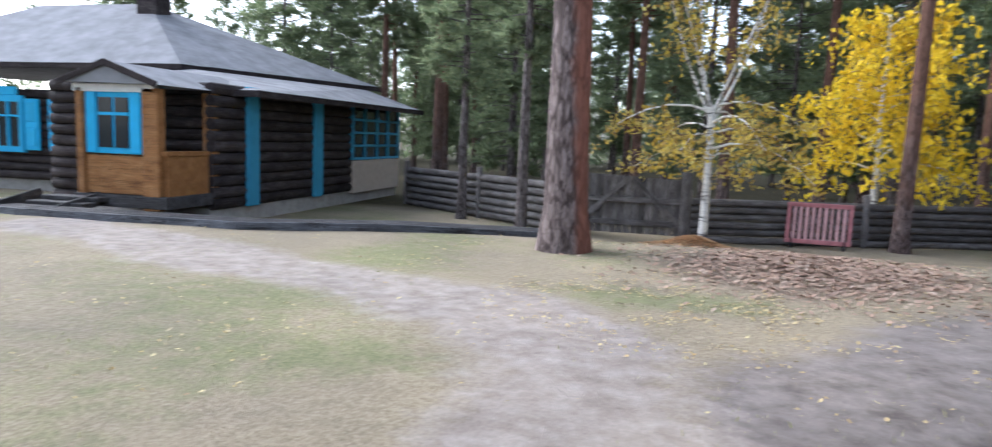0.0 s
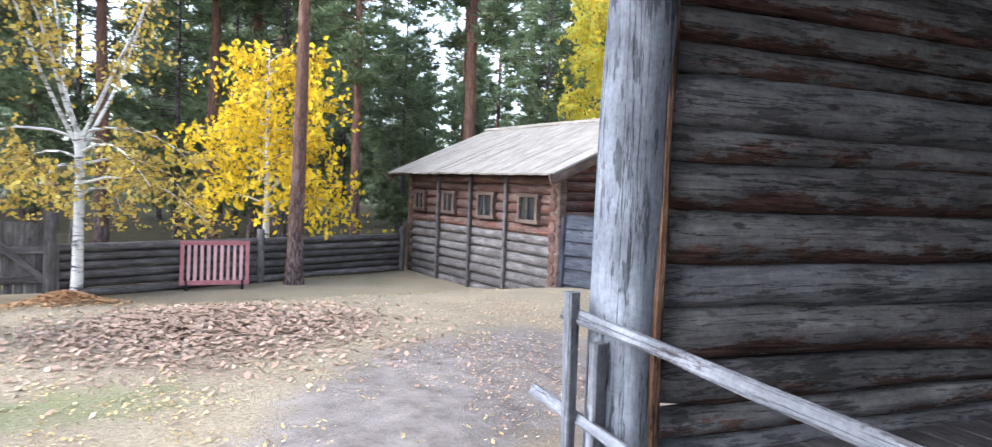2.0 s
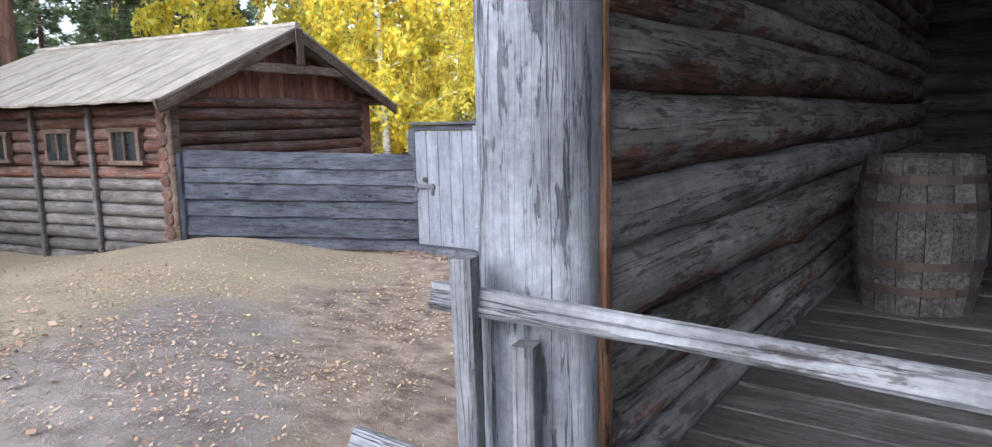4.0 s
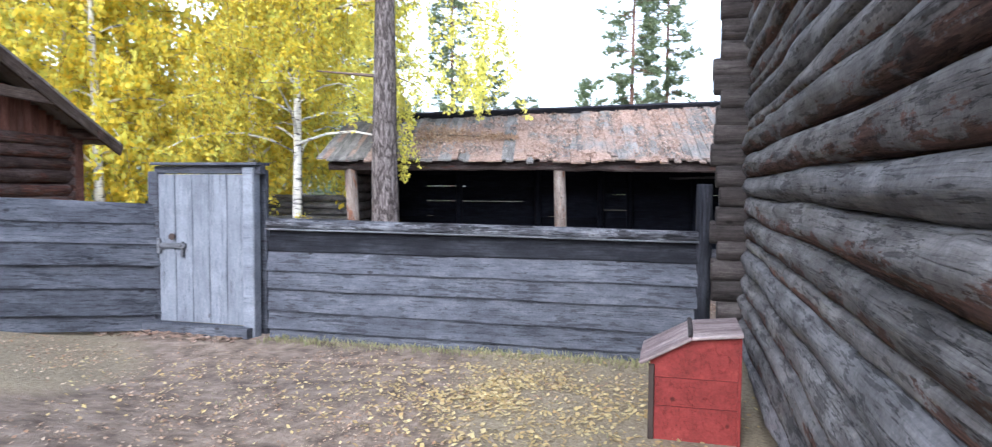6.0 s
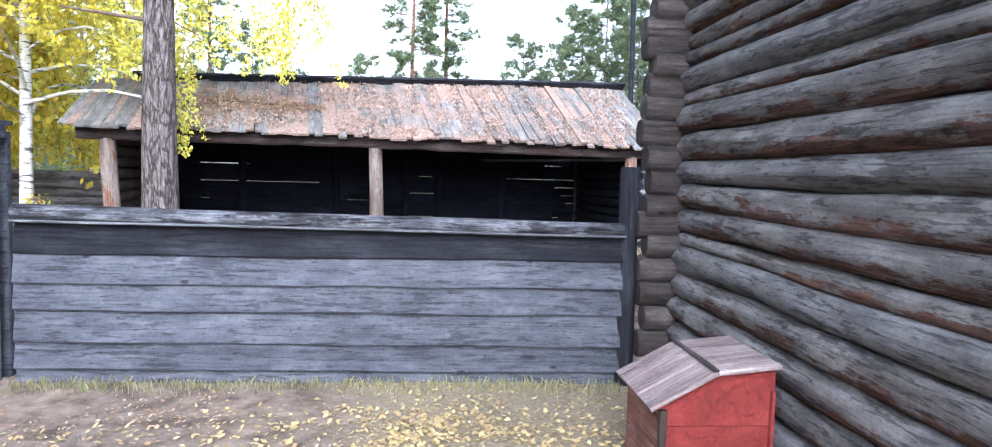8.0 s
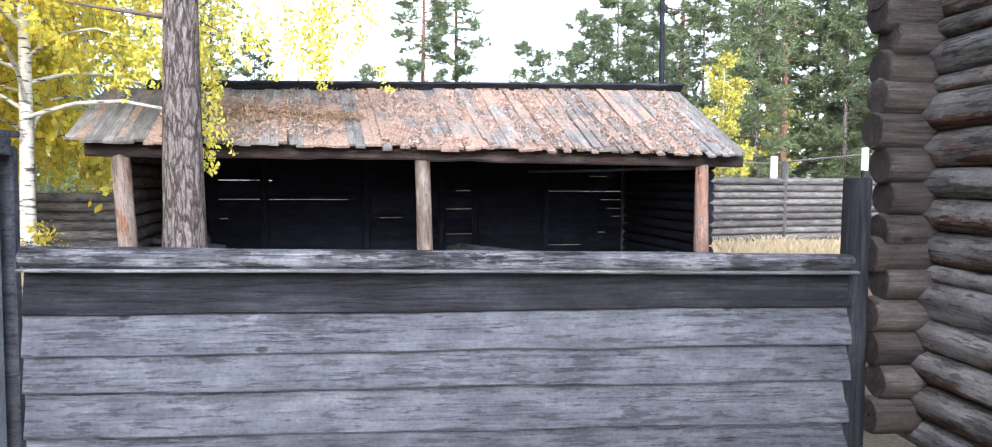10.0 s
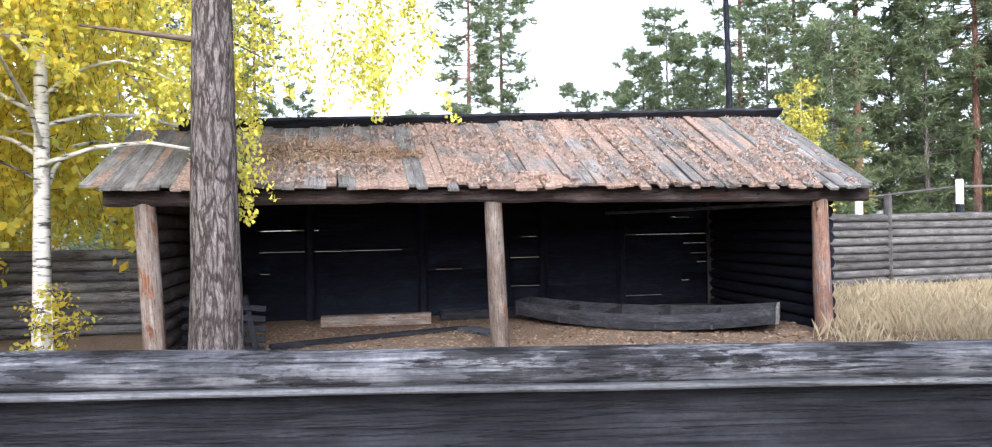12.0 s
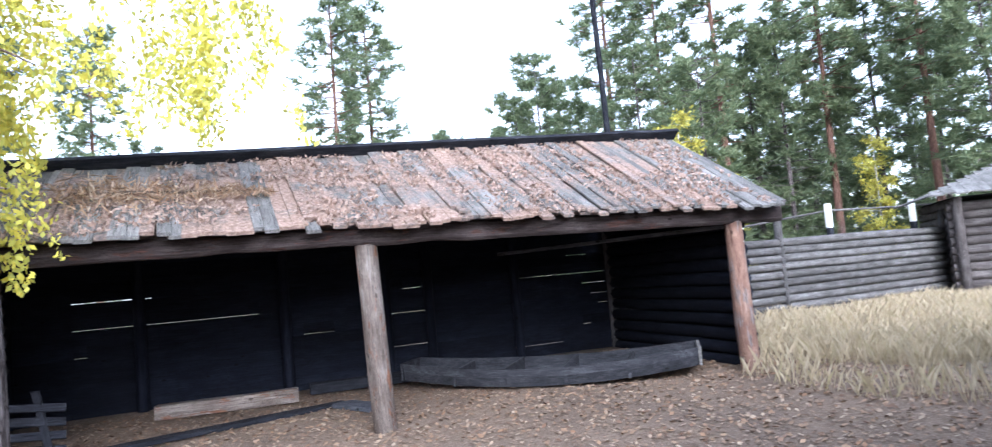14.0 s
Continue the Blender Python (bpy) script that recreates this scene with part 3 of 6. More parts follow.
def shelter():
    s = thing("log_shelter", at(3, -2.5, 0.0), "old open-fronted log shelter with raised plank floor", "log building")
    heights = [0.178] * 5 + [0.104, 0.159, 0.184, 0.161, 0.182, 0.174, 0.116, 0.17, 0.11, 0.12, 0.165, 0.18, 0.18, 0.18]
    z = 0.12
    r = random.Random(3)
    for i, h in enumerate(heights):
        rad = h * 0.53
        log(s, "wall_log", at(-0.02 - r.uniform(0, 0.05), r.uniform(-0.012, 0.012), z + h / 2),
            at(LONG + 0.12, r.uniform(-0.012, 0.012), z + h / 2), rad, rad * r.uniform(0.93, 1.05), M_LOG_IN if i % 4 else M_LOG, i, wob=0.13, sides=20, hewn=0.09)
        zc = z + h / 2 + 0.09
        end = 0.30 + r.uniform(-0.05, 0.06)
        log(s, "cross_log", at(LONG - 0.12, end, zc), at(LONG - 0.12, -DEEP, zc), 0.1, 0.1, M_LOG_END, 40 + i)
        if i > 4:
            log(s, "side_log", at(0.0, -DEEP, z + h / 2), at(LONG, -DEEP, z + h / 2), rad, rad, M_LOG, 80 + i, sides=8)
        z += h
    top = z
    # corner post with a raw strip where the bark side was cut
    px, py = 3.922, 5.606
    z0 = ground_z(px, py) - 0.05
    bm = log_bm(top + 0.1 - z0, 0.107, 0.103, 5, 28, 24, 0.05)
    oval = pose(0, 0, 0, -55)  # the post is a little flattened
    bmesh.ops.transform(bm, matrix=oval @ Matrix.Diagonal((1, 1.09, 0.93, 1)) @ oval.inverted(), verts=bm.verts)
    part("corner_post", bm, M_POST, s, "thick silver-grey weathered corner post", along((px, py, z0), (px + 0.01, py - 0.01, top + 0.1)))
    part("post_strip", plank_bm(top - 0.35, 0.05, 0.232, 4, 40, 0.012, 0.014, 0.012), M_STRIP, s, "raw orange-brown cut back of the post",
         along((px + 0.062, py - 0.002, 0.35), (px + 0.062, py - 0.002, top), -10.5))
    q = at(-0.12, -DEEP + 0.1, 0)
    log(s, "corner_post", (q[0], q[1], 0.3), (q[0], q[1], top + 0.1), 0.12, 0.115, M_POST, 6)
    log(s, "front_beam", at(-0.12, 0.3, top + 0.2), at(-0.12, -DEEP - 0.2, top + 0.2), 0.11, 0.11, M_LOG, 7)
    # floor boards lie across the shelter
    w = 0.19
    n = int((LONG - 0.3) / w)
    for i in range(n):
        u = -0.02 + w * (i + 0.5)
        beam(s, "floor_board", at(u, -0.1, FLOOR_Z - 0.02 + r.uniform(-0.004, 0.004)), at(u, -DEEP + 0.1, FLOOR_Z - 0.02), w - 0.008, 0.04, M_FLOOR, 200 + i)
    beam(s, "floor_edge_board", at(-0.13, -0.18, FLOOR_Z - 0.11), at(-0.13, -DEEP, FLOOR_Z - 0.11), 0.2, 0.05, M_FLOOR, 9, 90)
    # low-pitch roof boards over everything, unseen; long front overhang added to shade the inside
    for k in range(17):
        v = 0.1 - k * 0.36
        zz = top + 0.36 + 0.55 * (1 - abs(v + DEEP / 2) / (DEEP / 2 + 0.5))
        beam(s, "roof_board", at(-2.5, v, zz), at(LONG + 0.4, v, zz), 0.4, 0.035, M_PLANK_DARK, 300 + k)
    # unseen boards above the opening, added to keep light off the inner wall
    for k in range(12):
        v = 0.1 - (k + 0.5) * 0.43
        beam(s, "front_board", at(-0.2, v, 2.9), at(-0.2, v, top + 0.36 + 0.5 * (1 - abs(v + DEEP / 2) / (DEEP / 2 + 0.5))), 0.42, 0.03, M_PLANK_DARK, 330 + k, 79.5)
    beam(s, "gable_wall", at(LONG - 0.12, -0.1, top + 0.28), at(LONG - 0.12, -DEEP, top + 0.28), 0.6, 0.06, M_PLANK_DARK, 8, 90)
    return s


shelter()


def railing():
    a = Vector((3.757, 5.672, 0))
    back = -N
    g = thing("railing", (3.74, 5.68, ground_z(3.74, 5.68)), "rough grey pole railing along the open shelter front", "railing")
    beam(g, "stub_post", (a.x, a.y, 0.3), (a.x - 0.01, a.y, 1.515), 0.042, 0.04, M_RAIL, 1)
    q = a + N * -0.08 + D * 0.05
    beam(g, "stub_post", (q.x, q.y, 0.35), (q.x, q.y, 1.36), 0.05, 0.04, M_RAIL, 2)
    s = a - D * 0.05 + N * 0.14
    e = a + back * 4.6
    beam(g, "rail", (s.x + 0.06, s.y - 0.06, 1.432), (e.x, e.y, 1.365), 0.046, 0.034, M_RAIL, 3, 70)
    s2 = a + D * 0.03 + N * 0.34
    beam(g, "rail", (s2.x, s2.y, 1.09), (e.x + 0.02, e.y, 1.03), 0.042, 0.034, M_RAIL, 4, 60)
    e2 = a + back * 2.4
    beam(g, "stub_post", (e2.x, e2.y, 0.3), (e2.x, e2.y, 1.3), 0.07, 0.06, M_RAIL, 6)
    e3 = a + back * 4.4
    beam(g, "stub_post", (e3.x, e3.y, 0.3), (e3.x, e3.y, 1.3), 0.07, 0.06, M_RAIL, 7)


railing()


def barrel():
    x, y, _ = at(1.95, -0.42, 0)
    g = thing("barrel", (x, y, FLOOR_Z), "weathered wooden barrel with iron hoops on the floor", "barrel")
    n = 16
    for k in range(n):
        bm = bmesh.new()
        rows = []
        for j in range(5):
            u = j / 4
            rad = 0.2 + 0.035 * math.sin(math.pi * u)
            a0, a1 = 2 * math.pi * (k + 0.02) / n, 2 * math.pi * (k + 0.98) / n
            rows.append([bm.verts.new((q * math.cos(a), q * math.sin(a), 0.6 * u)) for q, a in ((rad, a0), (rad, a1), (rad - 0.02, a1), (rad - 0.02, a0))])
        for p, q in zip(rows, rows[1:]):
            for i in range(4):
                bm.faces.new((p[i], p[(i + 1) % 4], q[(i + 1) % 4], q[i]))
        bm.faces.new(list(reversed(rows[0])))
        bm.faces.new(rows[-1])
        part("stave", bm, M_FLOOR, g, m=pose(x, y, FLOOR_Z))
    for z, rad in ((0.1, 0.222), (0.2, 0.232), (0.42, 0.231), (0.52, 0.218)):
        bm = bmesh.new()
        bmesh.ops.create_cone(bm, segments=24, radius1=rad, radius2=rad, depth=0.03, cap_ends=False)
        part("hoop", bm, M_IRON, g, m=pose(x, y, FLOOR_Z + z))
    bm = bmesh.new()
    bmesh.ops.create_cone(bm, cap_ends=True, segments=20, radius1=0.195, radius2=0.195, depth=0.025)
    part("lid", bm, M_FLOOR, g, m=pose(x, y, FLOOR_Z + 0.57))


barrel()


# ---- red chest by the wall ----
def red_chest():
    c = Vector((8.32, 5.285, 0.0))
    ang = -10.5
    base = pose(c.x, c.y, ground_z(c.x, c.y), 0, 0, ang)
    g = thing("red_chest", (c.x, c.y, ground_z(c.x, c.y)), "red-painted wooden chest with a faded sloping board lid", "chest", turn=ang)
    # profile across the chest: low at the outer edge, a crest, then nearly level to the wall
    W, LOW, CREST, BACK, KINK = 0.265, 0.485, 0.618, 0.648, 0.02

    def top(y):
        return LOW + (W - y) / (W - KINK) * (CREST - LOW) if y > KINK else CREST + (KINK - y) / (W + KINK) * (BACK - CREST)
    for x0 in (-0.26, 0.24):
        for lo, hi in ((0.0, 0.21), (0.213, 0.385), (0.388, 0.7)):
            ys = [W, W * 0.6, KINK, -W]
            pts = [(-W, lo), (W, lo)] + [(y, max(lo + 0.01, min(hi, top(y)))) for y in ys]
            bm = bmesh.new()
            f = [bm.verts.new((x0, y, z)) for y, z in pts]
            b2 = [bm.verts.new((x0 + 0.022, y, z)) for y, z in pts]
            bm.faces.new(f)
            bm.faces.new(list(reversed(b2)))
            for k in range(len(pts)):
                bm.faces.new((f[k], b2[k], b2[(k + 1) % len(pts)], f[(k + 1) % len(pts)]))
            bmesh.ops.recalc_face_normals(bm, faces=bm.faces)
            part("end_panel", bm, M_RED, g, m=base)
    for lo, hi in ((0.0, 0.225), (0.229, 0.46)):
        part("side_panel", box_bm(0.5, 0.024, hi - lo, 0.004), M_RED_WORN, g, m=base @ pose(0, W - 0.012, (lo + hi) / 2))
        part("side_panel", box_bm(0.5, 0.024, hi - lo, 0.004), M_RED, g, m=base @ pose(0, 0.012 - W, (lo + hi) / 2))
    part("corner_batten", box_bm(0.03, 0.035, 0.46, 0.004), M_IRON, g, m=base @ pose(-0.268, W - 0.01, 0.235))
    part("corner_batten", box_bm(0.02, 0.02, 0.55, 0.004), M_RED, g, m=base @ pose(-0.268, 0.01 - W, 0.275))
    tilt = math.degrees(math.atan2(CREST - LOW, W - KINK))
    back_tilt = math.degrees(math.atan2(BACK - CREST, W + KINK))
    for k in range(3):
        x = -0.215 + 0.2 * k
        part("lid_board", plank_bm(0.34, 0.196, 0.022, 30 + k, 3, 0.005), M_LID, g, m=base @ pose(x, KINK + 0.005, CREST + 0.02, 0, 0, 90) @ pose(0, 0, 0, 0, tilt))
        part("lid_board", plank_bm(W + KINK + 0.005, 0.196, 0.022, 40 + k, 3, 0.005), M_LID, g, m=base @ pose(x, KINK, CREST + 0.022, 0, 0, -90) @ pose(0, 0, 0, 0, -back_tilt))
    part("lid_batten", plank_bm(0.6, 0.03, 0.012, 47, 4), M_LID_DARK, g, m=base @ pose(-0.31, KINK + 0.01, CREST + 0.037))


red_chest()

# ---- plank fence with its gate ----
F0, F1 = Vector((10.72, 9.0, 0)), Vector((9.93, 4.93, 0))
G0, G1 = Vector((10.935, 10.22, 0)), Vector((10.73, 9.13, 0))
B0 = Vector((9.0, 12.52, 0))


def plank_fence(name, a, b, rows, label, top_log=None, seed=0):
    """Overlapping horizontal boards; rows hold (bottom, top, board material, set back)."""
    g = thing(name, ((a.x + b.x) / 2, (a.y + b.y) / 2, 0), label, "fence")
    side = Vector((-(b - a).y, (b - a).x, 0)).normalized()
    if side.x > 0:
        side = -side
    for i, (lo_a, lo_b, hgt, mat, back) in enumerate(rows):
        za, zb = lo_a + hgt / 2, lo_b + hgt / 2
        off = side * back
        lean = 90 + 10 * (1 if Vector((-(b - a).y, (b - a).x, 0)).dot(side) > 0 else -1)
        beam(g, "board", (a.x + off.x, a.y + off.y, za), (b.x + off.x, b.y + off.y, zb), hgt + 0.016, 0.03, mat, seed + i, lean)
    if top_log:
        za, zb, rad = top_log
        log(g, "top_log", (a.x, a.y, za), (b.x, b.y, zb), rad, rad * 0.95, M_TOP_LOG, seed + 50, "split grey top log", 14, 0.08)
    return g


ROWS_R = [(-0.08, -0.08, 0.17, M_PLANK, -0.012), (0.09, 0.085, 0.185, M_PLANK, 0.004), (0.275, 0.27, 0.22, M_PLANK, 0.0),
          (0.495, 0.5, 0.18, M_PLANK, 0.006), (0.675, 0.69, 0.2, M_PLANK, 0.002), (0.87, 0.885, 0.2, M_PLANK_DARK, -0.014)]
fence_r = plank_fence("plank_fence", F0, F1, ROWS_R, "grey weathered plank fence with a round top log", (1.148, 1.108, 0.054), 500)
beam(fence_r, "ledge_board", (F0.x - 0.03, F0.y, 1.092), (F1.x - 0.03, F1.y, 1.066), 0.075, 0.016, M_RAIL, 571, 0, "thin splintered ledge under the top log")
log(fence_r, "end_post", (F1.x + 0.03, F1.y - 0.05, -0.1), (F1.x + 0.03, F1.y - 0.05, 1.56), 0.075, 0.07, M_PLANK_DARK, 77, "dark end post")
ROWS_L = [(0.0, 0.28, 0.2, M_PLANK, -0.01), (0.17, 0.42, 0.28, M_PLANK, 0.012), (0.44, 0.67, 0.25, M_PLANK, 0.0),
          (0.68, 0.88, 0.23, M_PLANK, 0.014), (0.9, 1.09, 0.22, M_PLANK, 0.002), (1.11, 1.28, 0.2, M_PLANK, -0.006)]
fence_l = plank_fence("plank_fence", G0, B0, ROWS_L, "low fence of wide grey planks running from gate to barn", None, 540)
log(fence_l, "end_post", (B0.x - 0.02, B0.y + 0.0, 0.2), (B0.x - 0.02, B0.y + 0.0, 1.45), 0.07, 0.065, M_PLANK, 78)


def yard_gate():
    mid = (G0 + G1) / 2
    v = (G1 - G0).normalized()
    out = Vector((-v.y, v.x, 0))
    if out.x > 0:
        out = -out
    g = thing("yard_gate", (mid.x, mid.y, 0), "closed grey board gate with a wooden latch and capped frame", "gate")
    L = (G1 - G0).length
    n = 5
    w = (L - 0.1) / n
    for i in range(n):
        p = G0 + v * (0.0 + w * (i + 0.5)) + out * 0.04
        part("gate_board", plank_bm(1.52, w - 0.006, 0.03, 600 + i), M_GATE, g, m=along((p.x, p.y, 0.11), (p.x, p.y, 1.63)) @ pose(0, 0, 0, math.degrees(math.atan2(v.y, v.x))))
    p = G1 - v * 0.04 + out * 0.02
    part("gate_post", box_bm(0.13, 0.13, 1.72, 0.012), M_GATE, g, m=pose(p.x, p.y, 0.84, 0, 0, math.degrees(math.atan2(v.y, v.x))))
    p = G1 + v * 0.0 - out * 0.13
    part("gate_post", box_bm(0.1, 0.06, 1.7, 0.01), M_PLANK, g, m=pose(p.x, p.y, 0.83, 0, 0, math.degrees(math.atan2(v.y, v.x))))
    p = G0 - v * 0.06
    part("gate_post", box_bm(0.13, 0.13, 1.68, 0.012), M_PLANK, g, m=pose(p.x, p.y, 0.82, 0, 0, math.degrees(math.atan2(v.y, v.x))))
    a, b = G0 - v * 0.05, G1 + v * 0.08
    beam(g, "lintel", (a.x, a.y, 1.675), (b.x, b.y, 1.675), 0.08, 0.09, M_PLANK, 611, 90)
    beam(g, "cap_board", (a.x, a.y, 1.735), (b.x, b.y, 1.735), 0.24, 0.03, M_PLANK, 612)
    a, b = G0 - v * 0.12 + out * 0.1, G1 + out * 0.1
    beam(g, "sill_board", (a.x, a.y, 0.05), (b.x, b.y, 0.05), 0.16, 0.1, M_PLANK, 613)
    p = G0 + v * 0.16 + out * 0.075
    part("latch", plank_bm(0.3, 0.05, 0.03, 614, 1), M_RAIL, g, m=along((p.x - v.x * 0.12, p.y - v.y * 0.12, 0.9), (p.x + v.x, p.y + v.y, 0.9), 90))
    part("latch_keeper", box_bm(0.04, 0.035, 0.16), M_RAIL, g, m=pose(p.x + v.x * 0.14, p.y + v.y * 0.14, 0.86))
    part("latch_keeper", box_bm(0.04, 0.035, 0.16), M_RAIL, g, m=pose(p.x - v.x * 0.14, p.y - v.y * 0.14, 0.89))
    bm = bmesh.new()
    bmesh.ops.create_cone(bm, cap_ends=True, segments=14, radius1=0.035, radius2=0.03, depth=0.03)
    part("pull_hole", bm, M_IRON, g, m=pose(p.x + v.x * 0.02, p.y + v.y * 0.02, 0.99) @ pose(0, 0, 0, 0, 90, 0))


yard_gate()


# ---- barn ----
def window_unit(parent, x, y, z, w, h, axis, frame_mat, pane_mat=None):
    """A small window standing proud of a wall; axis is the wall's outward turn in degrees."""
    base = pose(x, y, z, 0, 0, axis)
    win = part("window", box_bm(w, 0.05, h, 0.0), pane_mat or M_GLASS, parent, "small dark window", base)
    for dx, dz, sx, sz, nm in ((0, h / 2, w + 0.12, 0.06, "window_frame"), (0, -h / 2, w + 0.14, 0.06, "window_sill"), (-w / 2, 0, 0.06, h, "window_frame"), (w / 2, 0, 0.06, h, "window_frame"), (0, 0, 0.03, h, "glazing_bar")):
        part(nm, box_bm(sx, 0.09, sz, 0.006), frame_mat, win, m=base @ pose(dx, -0.02, dz))
    return win


def barn():
    x0, x1, y0, y1 = 8.98, 12.95, 12.62, 17.7
    g = thing("log_barn", (10.9, 15, 0), "brown log barn with a pale board gable roof", "barn")
    z, i = -0.05, 0
    r = random.Random(11)
    while z < 2.02:
        h = 0.165 + r.uniform(-0.015, 0.015)
        mat = M_BARN if z > 1.0 else M_BARN_LOW
        log(g, "wall_log", (x0, y0 - 0.12, z + h / 2), (x0, y1 + 0.15, z + h / 2), h * 0.54, h * 0.52, mat, 700 + i, sides=10)
        log(g, "wall_log", (x0 - 0.12, y0, z + h), (x1 + 0.12, y0, z + h), h * 0.54, h * 0.52, M_BARN, 730 + i, sides=10)
        log(g, "wall_log", (x1, y0 - 0.12, z + h / 2), (x1, y1 + 0.15, z + h / 2), h * 0.54, h * 0.52, mat, 760 + i, sides=8)
        log(g, "wall_log", (x0 - 0.12, y1, z + h), (x1 + 0.12, y1, z + h), h * 0.54, h * 0.52, M_BARN, 790 + i, sides=8)
        z += h
        i += 1
    # corner posts and wall clamps
    part("corner_post", box_bm(0.16, 0.16, 2.1, 0.02), M_TRIM, g, m=pose(x0 - 0.02, y0 - 0.06, 1.2))
    part("corner_post", box_bm(0.16, 0.16, 2.1, 0.02), M_RED_BOARD, g, m=pose(x1 + 0.03, y0 - 0.06, 1.2))
    for y in (16.4, 15.15, 13.95):
        part("wall_clamp", box_bm(0.06, 0.075, 2.1, 0.01), M_BARN_LOW, g, m=pose(x0 - 0.12, y, 1.0))
    # gable boards
    peak, eave, xm = 3.12, 2.12, (x0 + x1) / 2
    for face_y in (y0, y1):
        w = 0.13
        k = int((x1 - x0) / w)
        for j in range(k):
            x = x0 + w * (j + 0.5)
            top = eave + (peak - 0.12 - eave) * (1 - abs(x - xm) / (x1 - xm + 0.35))
            if top - 2.05 > 0.06:
                beam(g, "gable_board", (x, face_y - 0.02, 2.05), (x, face_y - 0.02, top), w - 0.006, 0.03, M_RED_BOARD, 830 + j)
    # roof of long boards from ridge to eave
    half, ya, yb = 2.45, 12.18, 18.15
    n = 34
    for sgn in (-1, 1):
        for j in range(n):
            y = ya + (yb - ya) * (j + 0.5) / n
            beam(g, "roof_board", (xm, y, peak + 0.03), (xm + sgn * half, y, eave - 0.03 + rng.uniform(-0.012, 0.012)), (yb - ya) / n + 0.01, 0.035, M_BARN_ROOF, 860 + j)
        beam(g, "barge_board", (xm, ya + 0.02, peak - 0.06), (xm + sgn * (half + 0.03), ya + 0.02, eave - 0.12), 0.17, 0.04, M_TRIM, 900, 90)
        beam(g, "barge_board", (xm, yb - 0.02, peak - 0.06), (xm + sgn * (half + 0.03), yb - 0.02, eave - 0.12), 0.17, 0.04, M_TRIM, 901, 90)
        log(g, "purlin", (xm + sgn * 2.0, ya, eave + 0.06), (xm + sgn * 2.0, yb, eave + 0.06), 0.08, 0.08, M_BARN, 903, sides=8)
    beam(g, "tie_beam", (xm - 1.15, ya + 0.05, 2.55), (xm + 1.15, ya + 0.05, 2.55), 0.13, 0.06, M_TRIM, 905, 90)
    beam(g, "hanging_board", (xm, ya - 0.02, 3.12), (xm, ya - 0.02, 2.62), 0.15, 0.03, M_TRIM, 906, 0, "carved hanging board at the gable peak")
    log(g, "ridge_pole", (xm, ya, peak + 0.06), (xm, yb, peak + 0.06), 0.05, 0.05, M_BARN_ROOF, 907, sides=8)
    for y, w, h in ((14.58, 0.5, 0.42), (13.26, 0.5, 0.42), (17.2, 0.4, 0.36), (15.95, 0.42, 0.38)):
        window_unit(g, x0 - 0.1, y, 1.54, w, h, -90, M_TRIM)


barn()


# ---- far log fence, gate and pallet ----
def log_fence(name, pts, height, n, label, rad=None, seed=0, post_rad=0.07, post_extra=0.15, mat=None):
    g = thing(name, ((pts[0][0] + pts[-1][0]) / 2, (pts[0][1] + pts[-1][1]) / 2, 0), label, "fence")
    mat = mat or M_FENCE_LOG
    rad = rad or height / n * 0.52
    k = 0
    for a, b in zip(pts, pts[1:]):
        for j in range(n):
            f = height * (j + 0.5) / n
            log(g, "fence_log", (a[0], a[1], a[2] + f), (b[0], b[1], b[2] + f), rad, rad * 0.93, mat, seed + k, sides=8)
            k += 1
    for p in pts:
        log(g, "fence_post", (p[0], p[1] - 0.04, p[2] - 0.1), (p[0], p[1] - 0.04, p[2] + height + post_extra), post_rad, post_rad * 0.95, mat, seed + 200 + k, sides=10)
        k += 1
    return g


log_fence("log_fence", [(2.38, 15.75, 0), (5.5, 16.75, 0), (8.72, 17.78, 0)], 0.80, 6, "low grey fence of stacked logs beside the forest", seed=1000, mat=M_BARN_LOW)
log_fence("log_fence", [(-4.4, 19.4, 0.0), (-2.0, 17.6, 0), (0.35, 15.72, 0)], 0.95, 6, "low grey log fence between house and gate", seed=1100, mat=M_BARN_LOW)


def wide_gate():
    g = thing("wide_gate", (1.35, 15.72, 0), "closed wide grey board gate with diagonal braces", "gate")
    for k in range(14):
        x = 0.48 + 0.128 * (k + 0.5)
        beam(g, "gate_board", (x, 15.75, 0.1), (x, 15.75, 1.17 - 0.005 * k), 0.12, 0.025, M_BARN_LOW, 1200 + k)
    for z in (0.3, 0.72):
        beam(g, "gate_rail", (0.48, 15.7, z), (2.27, 15.7, z), 0.1, 0.05, M_BARN_LOW, 1220, 90)
    beam(g, "brace", (1.4, 15.68, 1.1), (2.25, 15.68, 0.3), 0.09, 0.04, M_BARN_LOW, 1221, 90)
    beam(g, "brace", (1.3, 15.68, 1.1), (0.5, 15.68, 0.3), 0.09, 0.04, M_BARN_LOW, 1222, 90)
    for x in (0.4, 2.33):
        log(g, "gate_post", (x, 15.68, -0.1), (x, 15.68, 1.25), 0.09, 0.085, M_BARN_LOW, 1223, sides=10)


wide_gate()


